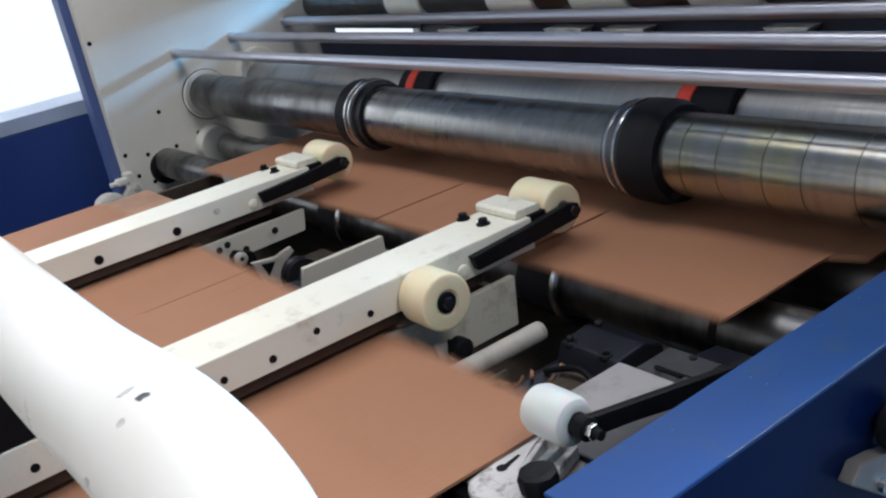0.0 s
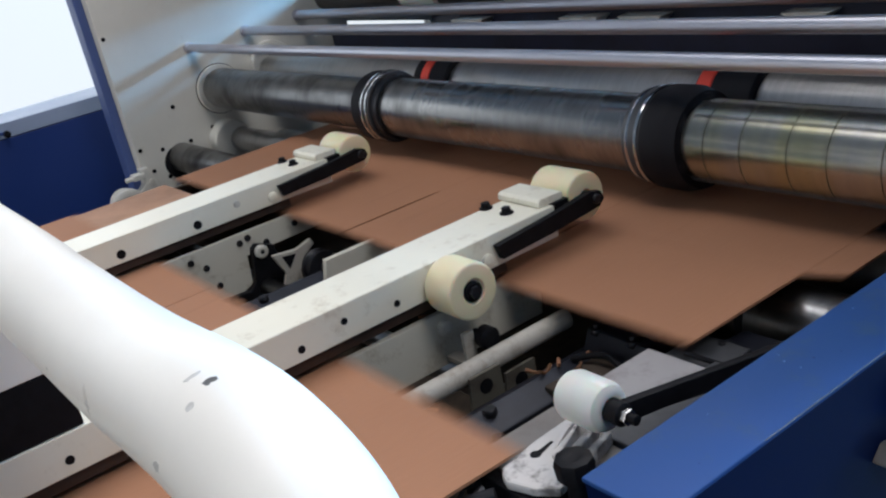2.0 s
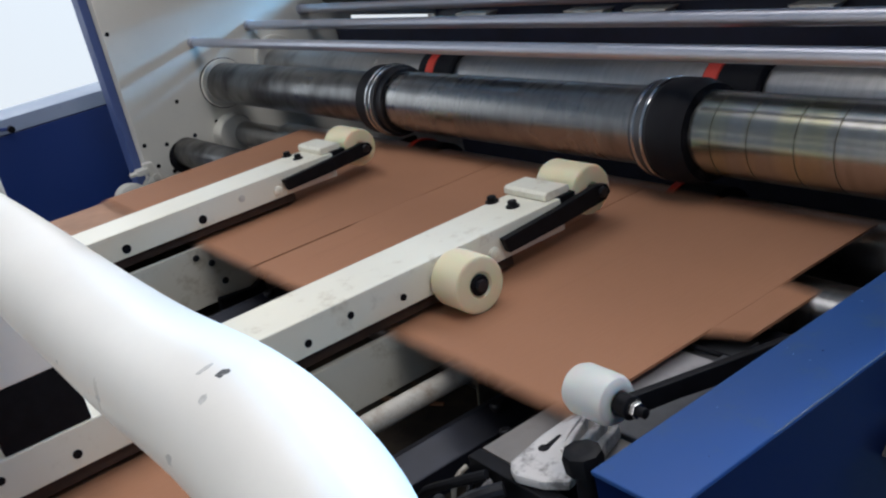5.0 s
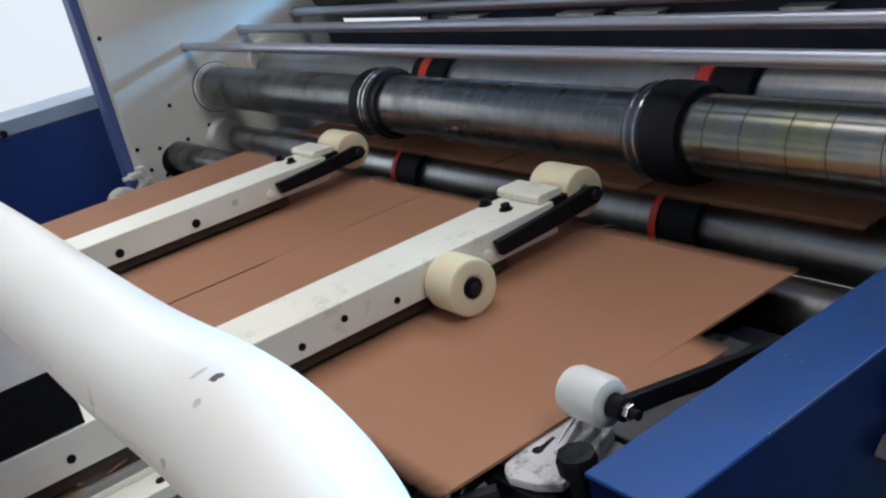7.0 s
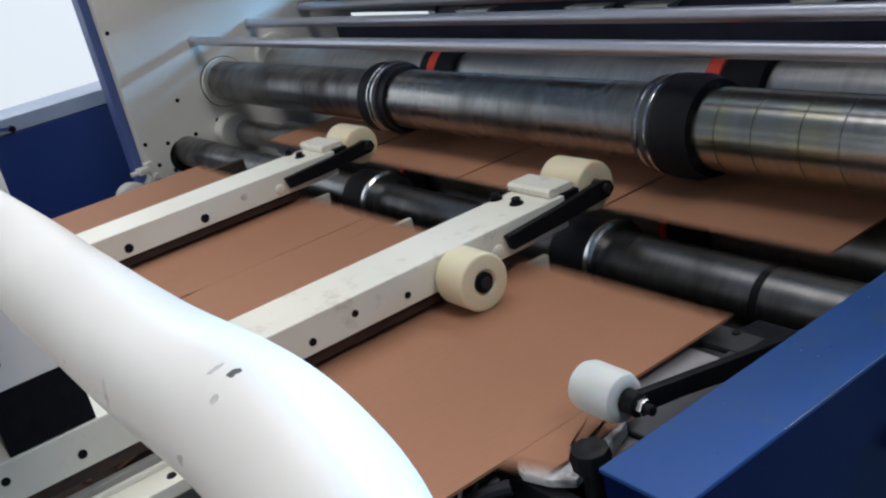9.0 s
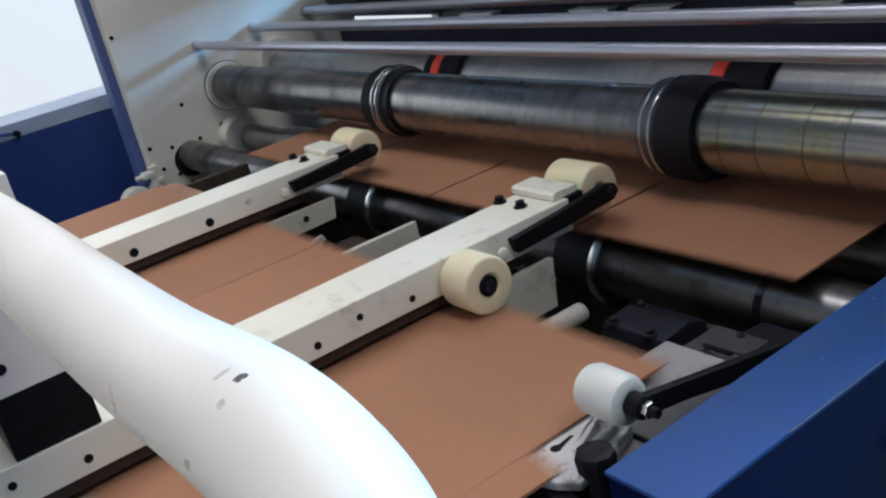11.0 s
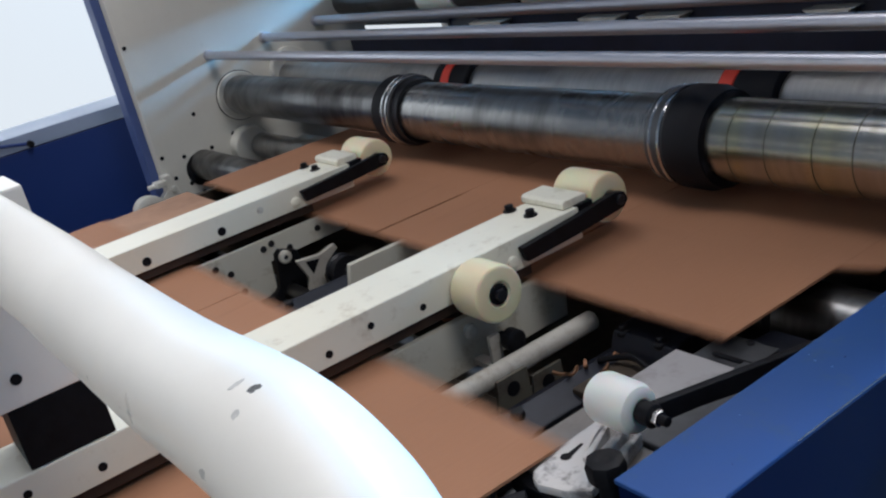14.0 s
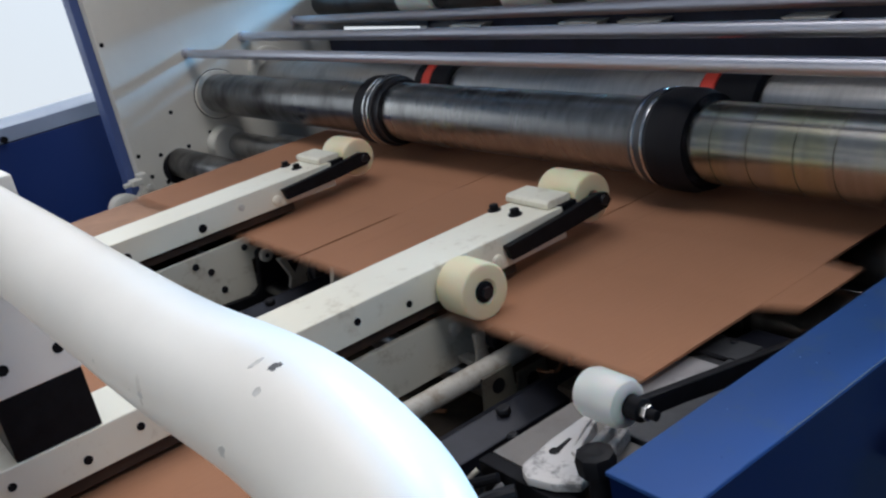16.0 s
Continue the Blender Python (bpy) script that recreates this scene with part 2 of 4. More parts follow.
def pipe(points, radius, segments=20, resolution=10):
    """A round bar swept smoothly through points."""
    pts = [Vector(p) for p in points]
    path = []
    for i in range(len(pts) - 1):
        p0, p1, p2, p3 = pts[max(i - 1, 0)], pts[i], pts[i + 1], pts[min(i + 2, len(pts) - 1)]
        for k in range(resolution):
            u = k / resolution
            path.append(0.5 * (2 * p1 + (p2 - p0) * u + (2 * p0 - 5 * p1 + 4 * p2 - p3) * u * u + (3 * p1 - p0 - 3 * p2 + p3) * u ** 3))
    path.append(pts[-1])
    bm = bmesh.new()
    loops, side = [], None
    for i, p in enumerate(path):
        d = (path[min(i + 1, len(path) - 1)] - path[max(i - 1, 0)]).normalized()
        side = (d.orthogonal() if side is None else side - d * side.dot(d)).normalized()
        up = d.cross(side)
        loops.append([bm.verts.new(p + radius * (math.cos(a) * side + math.sin(a) * up)) for a in (2 * math.pi * k / segments for k in range(segments))])
    for p, q in zip(loops, loops[1:]):
        for k in range(segments):
            bm.faces.new((p[k], p[(k + 1) % segments], q[(k + 1) % segments], q[k])).smooth = True
    bm.faces.new(list(reversed(loops[0])))
    bm.faces.new(loops[-1])
    bmesh.ops.recalc_face_normals(bm, faces=bm.faces[:])
    return bm


def prism(outline, axis, lo, hi, bevel=0.0):
    """A flat plate: an outline in the two other axes, extruded from lo to hi."""
    bm = bmesh.new()
    put = {"x": lambda u, v, w: (w, u, v), "y": lambda u, v, w: (u, w, v), "z": lambda u, v, w: (u, v, w)}[axis]
    low = [bm.verts.new(put(u, v, lo)) for u, v in outline]
    high = [bm.verts.new(put(u, v, hi)) for u, v in outline]
    bm.faces.new(low)
    bm.faces.new(high)
    for k in range(len(low)):
        bm.faces.new((low[k], low[(k + 1) % len(low)], high[(k + 1) % len(low)], high[k]))
    bmesh.ops.recalc_face_normals(bm, faces=bm.faces[:])
    return bevelled(bm, bevel)


def joined(*parts_of):
    out = bmesh.new()
    for bm in parts_of:
        mesh = bpy.data.meshes.new("tmp")
        bm.to_mesh(mesh)
        bm.free()
        out.from_mesh(mesh)
        bpy.data.meshes.remove(mesh)
    return out


def solid(name, bm, mat):
    mesh = bpy.data.meshes.new(name)
    for e in bm.edges:
        if len(e.link_faces) == 2 and e.calc_face_angle(0) > 0.5:
            e.smooth = False
    bm.to_mesh(mesh)
    bm.free()
    mesh.materials.append(mat)
    return new(name, mesh)


def part(name, bm, mat, parent, label="", at=None):
    ob = solid(name, bm, mat)
    ob.parent = parent
    if at is not None:
        ob.matrix_basis = at
    return tagged(ob, label) if label else ob


def thing(name, m, label, category, group="", kind=""):
    ob = new(name)
    ob.empty_display_size = 0.05
    ob.matrix_basis = m
    return tagged(ob, label, category, group, kind)


def hexagon(r, x0, x1, cy=0.0, cz=0.0):
    return prism([(cy + r * math.cos(math.pi * k / 3), cz + r * math.sin(math.pi * k / 3)) for k in range(6)], "x", x0, x1, r * 0.08)


# ---- hall ----
tagged(solid("floor", box(-9, 9, -9, 9, -0.1, 0, 0), CONCRETE), "grey concrete workshop floor", "floor", kind="structure")
tagged(solid("wall_south", joined(box(-9, -2.5, -9.2, -9, 0, 6.2, 0), box(4.5, 9, -9.2, -9, 0, 6.2, 0), box(-2.5, 4.5, -9.2, -9, 4.8, 6.2, 0)), HALL), "plain grey workshop wall with an opening for an added lamp", "wall", kind="structure")
tagged(solid("wall_north", joined(box(-9, 9, 9, 9.2, 0, 2.0, 0), box(-9, 9, 9, 9.2, 4.0, 6.2, 0), box(-9, 1.8, 9, 9.2, 2.0, 4.0, 0), box(5.0, 9, 9, 9.2, 2.0, 4.0, 0)), HALL), "plain grey workshop wall with a window", "wall", kind="structure")
tagged(solid("wall_east", box(9, 9.2, -9, 9, 0, 6.2, 0), HALL), "plain grey workshop wall", "wall", kind="structure")
tagged(solid("wall_west", joined(box(-5.2, -5, -9, 9, 0, 0.05, 0), box(-5.2, -5, -9, 9, 4.6, 6.2, 0), box(-5.2, -5, -9, -4, 0.05, 4.6, 0), box(-5.2, -5, 6, 9, 0.05, 4.6, 0)), HALL), "grey workshop wall with a wide bright opening", "wall", kind="structure")
# the gaps only let the added overhead lamps through
tagged(solid("ceiling", joined(box(-9, 9, -9, -6.05, 6.0, 6.2, 0), box(-9, 9, -5.55, -0.4, 6.0, 6.2, 0), box(-9, -2.5, -6.05, -5.55, 6.0, 6.2, 0), box(5.7, 9, -6.05, -5.55, 6.0, 6.2, 0), box(-9, 9, 1.6, 3.5, 6.0, 6.2, 0), box(-9, 9, 5.3, 9, 6.0, 6.2, 0), box(-9, -0.8, -0.4, 1.6, 6.0, 6.2, 0), box(3.6, 5.0, -0.4, 1.6, 6.0, 6.2, 0), box(7.0, 9, -0.4, 1.6, 6.0, 6.2, 0), box(-9, -1.4, 3.5, 5.3, 6.0, 6.2, 0), box(3.8, 9, 3.5, 5.3, 6.0, 6.2, 0)), HALL), "grey workshop ceiling with openings for the added lamps", "ceiling", kind="structure")
tagged(solid("backdrop", box(-6.6, -6.5, -9, 9, -0.1, 6, 0), SKYGLOW), "overexposed white daylight outside", "backdrop", kind="structure")

# ---- far side of the machine ----
frame_far = thing("press_side_wall", pose(0, 0, 0), "ivory painted steel side frame of the machine", "machine frame")
part("plate", prism([(1.004, 0.74), (1.03, 0.70), (1.6, 0.70), (1.6, 0.0), (2.0, 0.0), (2.0, 2.1), (1.004, 2.1)], "x", -0.05, 0.0, 0.002), PLATE_WHITE, frame_far)
part("rear_plate", prism([(2.001, 0.0), (3.4, 0.0), (3.4, 2.1), (2.001, 2.1), (2.001, 1.168), (2.405, 1.072), (2.405, 0.98), (2.001, 0.98)], "x", -0.05, 0.0, 0.0), PLATE_WHITE, frame_far)
for y, z in ((1.021, 1.342), (1.023, 0.928), (1.105, 0.907), (1.219, 0.905), (1.317, 0.929), (1.19, 1.046), (1.14, 0.755), (1.337, 0.827), (1.102, 0.802), (1.05, 0.84)):
    part("bolt_hole", lathe([(-0.001, 0.008), (0.0012, 0.008)], 16), BLACK, frame_far, at=pose(0, y, z))
column = thing("frame_column", pose(0, 0, 0), "blue painted upright column of the machine", "column")
part("post", box(-0.13, -0.052, 0.974, 1.06, 0.0, 2.1, 0.004), COLUMN_BLUE, column)

cabinet = thing("drive_cabinet", pose(0, 0, 0), "navy blue sheet metal cabinet with a pale top", "cabinet")
part("body", box(-0.74, -0.462, -2.2, 1.2, 0.0, 1.045, 0.004), NAVY, cabinet)
part("top_panel", box(-0.76, -0.46, -2.22, 1.21, 1.047, 1.105, 0.004), paint("pale_blue_tone", (0.28, 0.34, 0.47), (0.2, 0.25, 0.38), 0.45), cabinet, "pale blue top")
handle = part("handle", pipe([(-0.45, 0.33, 1.128), (-0.445, 0.50, 1.10), (-0.44, 0.675, 1.067)], 0.0065, 10, 4), NAVY, cabinet, "thin navy lever")
part("lever_post", box(-0.4595, -0.44, 0.325, 0.35, 1.05, 1.13, 0.002), DARK, cabinet)
part("knob", lathe([(-0.013, 0.004), (-0.012, 0.013), (0.012, 0.013), (0.013, 0.004)], 16), BLACK, handle, "black ball knob", pose(-0.43, 0.683, 1.065))

bracket = thing("bearing_bracket", pose(0, 0, 0), "ivory cast bracket with a round bearing cap", "bracket")
part("casting", joined(prism([(0.985, 0.872), (1.02, 0.872), (1.04, 0.80), (1.05, 0.70), (0.96, 0.70), (0.962, 0.79), (0.995, 0.82)], "x", 0.002, 0.04, 0.006), box(0.002, 0.05, 0.955, 1.0, 0.835, 0.858, 0.006)), PLATE_WHITE, bracket)
part("bearing_cap", lathe([(-0.02, 0.055), (0.02, 0.06), (0.05, 0.06), (0.054, 0.052), (0.054, 0.035), (0.045, 0.033)], 36), PLATE_WHITE, bracket, at=pose(0.02, 0.91, 0.765))
part("bolt", hexagon(0.012, 0.04, 0.05, 1.017, 0.815), RAIL_WHITE, bracket)
part("set_screw", pipe([(0.03, 0.93, 0.846), (0.03, 0.958, 0.846)], 0.009, 10, 2), PLATE_WHITE, bracket)

# ---- tie rods over the slotting shafts ----
def tie_rod(y, z, r):
    rod = thing("tie_rod", pose(0, y, z), "bright ground steel tie rod across the machine", "rod", "tie rods across the machine")
    part("bar", lathe([(0.0, r), (2.96, r)], 24), CHROME, rod)
    part("end_nut", lathe([(0.0, r * 1.25), (0.02, r * 1.25), (0.021, r)], 20), CHROME, rod)


for y, z, r in ((1.314, 1.236, 0.0155), (1.551, 1.240, 0.0165), (1.785, 1.245, 0.017)):
    tie_rod(y, z, r)

# ---- rotating shafts ----
def shaft_body(r, x0=0.02, x1=2.95, grooves=()):
    prof = [(x0, r * 0.97), (x0 + 0.003, r)]
    for g in grooves:
        prof += [(g - 0.0016, r), (g - 0.0012, r - 0.004), (g + 0.0012, r - 0.004), (g + 0.0016, r)]
    return lathe(prof + [(x1 - 0.003, r), (x1, r * 0.97)], 64)


ticks = [2.395, 2.474, 2.568, 2.642, 2.735, 2.81]
upper_slotter = thing("upper_slotting_shaft", pose(0, 1.372, 1.069), "worn steel upper slotting shaft with black slotting heads", "shaft")
part("journal", lathe([(0.0135, 0.034), (0.062, 0.034)], 32), DARK, upper_slotter)
part("far_body", shaft_body(0.0735, 0.060, 1.1795), DULLSHAFT, upper_slotter)
part("body", shaft_body(0.079, 1.1798, 2.3405), SHAFT, upper_slotter)
part("end_body", shaft_body(0.0788, 2.341, 2.95), OLIVE_STEEL, upper_slotter, "olive tinted shaft end")
for x in ticks:
    part("groove", lathe([(x - 0.0009, 0.077), (x - 0.0009, 0.0790), (x + 0.0009, 0.0790), (x + 0.0009, 0.077)], 64), GROOVE, upper_slotter)
part("key_way", box(1.30, 2.93, -0.007, 0.007, 0.0775, 0.0798, 0.0005), DARKSHAFT, upper_slotter)


def slotting_head(shaft, x, black_first):
    """A black banded head beside a dark ring; two bright rims stand for glints."""
    if black_first:
        part("rubber_band", lathe([(x, 0.0735), (x, 0.0941), (x + 0.004, 0.0968), (x + 0.05, 0.0968), (x + 0.052, 0.0923), (x + 0.052, 0.0735)], 64), RUBBER, shaft, "black rubber band")
        ring, rims, hub = (x + 0.053, x + 0.094), ((x + 0.056, 0.1008), (x + 0.076, 0.1000)), x + 0.095
    else:
        ring, rims, hub = (x - 0.012, x + 0.036), ((x - 0.004, 0.0975), (x + 0.022, 0.1010)), None
        part("rubber_band", lathe([(x + 0.037, 0.0795), (x + 0.037, 0.0995), (x + 0.042, 0.1014), (x + 0.092, 0.1014), (x + 0.096, 0.0995), (x + 0.12, 0.0925), (x + 0.12, 0.0795)], 64), RUBBER, shaft, "black rubber band")
    part("steel_ring", lathe([(ring[0], 0.0795), (ring[0], 0.0935), (ring[0] + 0.004, 0.0955), (ring[1], 0.0965), (ring[1], 0.0795)], 64), SLATE_PLATE, shaft, "dark steel ring")
    # bright steel rims put the ring's thin glints into the shape
    for a, r in rims:
        part("rim", lathe([(a, 0.093), (a + 0.0015, r - 0.001), (a + 0.003, r), (a + 0.0075, r), (a + 0.009, r - 0.0015), (a + 0.010, 0.093)], 64), RING, shaft, "narrow bright rim for a glint")
    if hub:
        part("hub_ring", lathe([(hub, 0.0795), (hub, 0.090), (hub + 0.025, 0.088), (hub + 0.025, 0.0795)], 64), DARK, shaft)
    for k in range(6):
        a = math.pi * k / 3
        part("clamp_screw", lathe([(0, 0.006), (0.005, 0.006), (0.006, 0.004)], 10), DARK, shaft, at=pose(x + 0.12, 0.084 * math.cos(a), 0.084 * math.sin(a)))


slotting_head(upper_slotter, 1.18, True)
slotting_head(upper_slotter, 2.222, False)
flange = thing("shaft_flange", pose(0, 1.388, 1.060), "ivory round bearing flange on the side frame", "flange", "shaft bearing flanges")
part("disc", lathe([(0.0, 0.092), (0.010, 0.092), (0.013, 0.089), (0.013, 0.05)], 48), PLATE_WHITE, flange)
part("seam", lathe([(0.0, 0.0955), (0.002, 0.0955)], 48), DARK, flange)
flange2 = thing("shaft_flange", pose(0, 1.366, 0.868), "ivory raised bearing housing on the side frame", "flange", "shaft bearing flanges")
part("housing", lathe([(0.0, 0.078), (0.05, 0.075), (0.055, 0.07), (0.055, 0.056)], 40), PLATE_WHITE, flange2)
flange3 = thing("shaft_flange", pose(0, 1.16, 0.842), "dark bearing seat in the side frame", "flange", "shaft bearing flanges")
part("seat", lathe([(0.0, 0.064), (0.004, 0.064)], 40), DARK, flange3)
flange4 = thing("shaft_flange", pose(0, 1.62, 1.10), "pale bearing flange on the side frame", "flange", "shaft bearing flanges")
part("disc", lathe([(0.0, 0.085), (0.03, 0.085), (0.033, 0.08)], 40), PLATE_WHITE, flange4)

rear_upper = thing("upper_creasing_shaft", pose(0, 1.62, 1.060), "steel upper creasing shaft with black heads and red bands", "shaft")
part("body", shaft_body(0.072), REARSHAFT, rear_upper)
for x, w, mark in ((1.120, 0.158, 0.040), (2.170, 0.145, 0.0025)):
    part("head", lathe([(x + 0.0, 0.073), (x, 0.088), (x + w - 0.005, 0.088), (x + w, 0.082), (x + w, 0.073)], 48), RUBBER, rear_upper, "black creasing head")
    part("band", lathe([(x + mark, 0.0885), (x + mark + 0.002, 0.0915), (x + mark + 0.036, 0.0915), (x + mark + 0.038, 0.0885)], 48), RED, rear_upper, "red band")

lower_slotter = thing("lower_slotting_shaft", pose(0, 1.400, 0.860), "oily steel lower slotting shaft with red banded black heads", "shaft")
part("body", lathe([(0.02, 0.047), (0.42, 0.047), (0.425, 0.066), (2.92, 0.066), (2.925, 0.04)], 64), REARSHAFT, lower_slotter)
for x in (1.27, 2.225):
    part("head", lathe([(x, 0.0665), (x, 0.083), (x + 0.1, 0.083), (x + 0.1, 0.0665)], 48), RUBBER, lower_slotter, "black slotting head")
    part("band", lathe([(x - 0.012, 0.0665), (x - 0.012, 0.0865), (x + 0.006, 0.0865), (x + 0.006, 0.0665)], 48), RED, lower_slotter, "red band")

feed_shaft = thing("outfeed_shaft", pose(0, 1.17, 0.856), "dark oily steel outfeed shaft with bright ring", "shaft")
part("body", lathe([(0.003, 0.055), (2.0, 0.055), (2.004, 0.040)], 64), DULLSHAFT, feed_shaft)
part("near_body", lathe([(2.005, 0.055), (2.006, 0.064), (2.92, 0.064), (2.925, 0.03)], 64), DULLSHAFT, feed_shaft, "thicker worn shaft end")
for x in (1.30, 2.12):
    part("sleeve", lathe([(x, 0.065), (x, 0.076), (x + 0.10, 0.076), (x + 0.10, 0.065)], 48), RUBBER, feed_shaft, "black sleeve")
    part("ring", lathe([(x + 0.101, 0.065), (x + 0.101, 0.081), (x + 0.105, 0.083), (x + 0.116, 0.083), (x + 0.12, 0.078), (x + 0.12, 0.065)], 48), RING, feed_shaft, "bright ring")
for k in range(3):
    part("strip", box(2.30, 2.86, -0.004, 0.004, 0.0630, 0.0655, 0.0005), RING, feed_shaft, at=pose(0, 0, 0, 120 * k))
    part("groove_band", lathe([(2.585, 0.062), (2.585, 0.0652), (2.60, 0.0652), (2.60, 0.062)], 48), BLACK, feed_shaft) if k == 0 else None

roller_rear = thing("pull_roll_shaft", pose(0, 1.93, 1.285), "dark steel pull shaft with white nylon wheels", "shaft")
part("body", lathe([(0.0, 0.050), (0.004, 0.054), (2.95, 0.054)], 40), DARKSHAFT, roller_rear)
for x in (0.615, 1.18, 1.54, 1.95, 2.4):
    part("wheel", lathe([(x, 0.0545), (x, 0.062), (x + 0.006, 0.067), (x + 0.20, 0.067), (x + 0.206, 0.062), (x + 0.206, 0.0545)], 36), NYLON_WHITE, roller_rear, "white nylon wheel")

# dark rear part of the machine
rear_beam = thing("cross_beam", pose(0, 0, 0), "dark navy steel cross beam behind the shafts", "beam")
part("beam", box(0.03, 2.95, 1.90, 1.97, 0.985, 1.153, 0.003), INTERIOR, rear_beam)
# pale wedges, wider at the top
for x0, x1 in ((0.855, 1.03), (1.385, 1.55), (1.62, 1.78), (2.135, 2.26)):
    part("pale_wedge", prism([(x0 + 0.04, 1.1535), (x1 - 0.04, 1.1535), (x1, 1.183), (x0, 1.183)], "y", 1.90, 1.95, 0.001), RAIL_WHITE, rear_beam, "pale tapered wedge")
part("rear_strip", box(0.84, 2.95, 1.951, 1.969, 1.1535, 1.20, 0.001), INTERIOR, rear_beam)
# plain dark sheet put in for the unlit inside of the machine
tagged(solid("dark_backing", joined(box(0.0, 2.95, 2.415, 2.465, 0.0, 0.942, 0.002), box(0.0, 2.95, 2.415, 2.465, 0.954, 1.45, 0.002)), INTERIOR), "dark navy sheet standing in for the dark machine interior", "panel", kind="structure")

# out of view, added to shade the shafts and the sheets near them
tagged(solid("top_light_block", box(-0.05, 3.0, 1.62, 3.4, 2.102, 2.14, 0.002), INTERIOR), "unseen dark sheet added to block light from above", "cover", kind="structure")
# out of view, added to limit the light band on the far plate
tagged(solid("rear_light_block", box(0.0, 2.95, 1.99, 2.04, 1.445, 2.10, 0.002), INTERIOR), "unseen dark sheet added to cut off light from behind", "panel", kind="structure")

# ---- near side of the machine ----
side_beam = thing("side_beam", pose(0, 0, 0), "glossy blue painted box beam along the machine side", "beam")
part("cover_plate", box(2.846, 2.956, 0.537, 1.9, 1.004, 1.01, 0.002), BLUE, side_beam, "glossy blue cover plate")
# the web's darkness is shade, carried by its colour
part("web", box(2.849, 2.954, 0.539, 1.9, 0.62, 1.0035, 0.001), WEB_SHADED, side_beam, "blue web, darkened for its shaded side")
part("edge_line", prism([(2.9556, 1.0103), (2.9563, 1.0103), (2.9563, 1.0094)], "y", 0.70, 1.06), RING, side_beam, "thin bright line along the cover edge")
speck_rng = random.Random(11)
for k in range(9):
    x, y, r = speck_rng.uniform(2.86, 2.945), speck_rng.uniform(0.58, 1.1), speck_rng.uniform(0.0007, 0.0016)
    part("paint_speck", lathe([(1.0101, r), (1.0106, r * 0.6)], 7, "z"), SPECK if k % 3 else NAVY, side_beam, at=pose(x, y, 0))
# never in view; sized so that it shades the sheets by the shafts
near_frame = thing("press_side_wall", pose(0, 0, 0), "navy painted near side frame, out of view, shading the sheets", "machine frame")
part("plate", box(2.96, 3.0, 1.17, 2.6, 0.0, 2.1, 0.003), NAVY, near_frame)
stop_block = thing("adjusting_block", pose(0, 0, 0), "grey cast adjusting block with a black knob on the blue beam", "block")
part("casting", prism([(0.887, 0.876), (0.908, 0.894), (0.948, 0.886), (1.0, 0.870), (1.0, 0.80), (0.962, 0.816), (0.925, 0.846)], "x", 2.9545, 2.975, 0.003), SMEAR, stop_block)
part("clamp_screw", lathe([(2.9755, 0.009), (2.984, 0.009), (2.986, 0.006)], 16), RING, stop_block, "bright screw", pose(0, 0.945, 0.846))
part("knob", lathe([(2.9545, 0.012), (2.962, 0.012), (2.963, 0.030), (2.968, 0.034), (2.984, 0.034), (2.988, 0.028)], 24), BLACK, stop_block, "black knob", pose(0, 0.985, 0.912))

# ---- hold-down beams ----
def wheel_mesh(r, w, bore, e=0.006):
    return lathe([(0, bore), (0.0, r - e), (0.1 * e, r - 0.6 * e), (0.35 * e, r - 0.25 * e), (e, r), (w - e, r), (w - 0.35 * e, r - 0.25 * e), (w - 0.1 * e, r - 0.6 * e), (w, r - e), (w, bore + 0.004), (w - 0.004, bore)], 48)


WHEELS = []


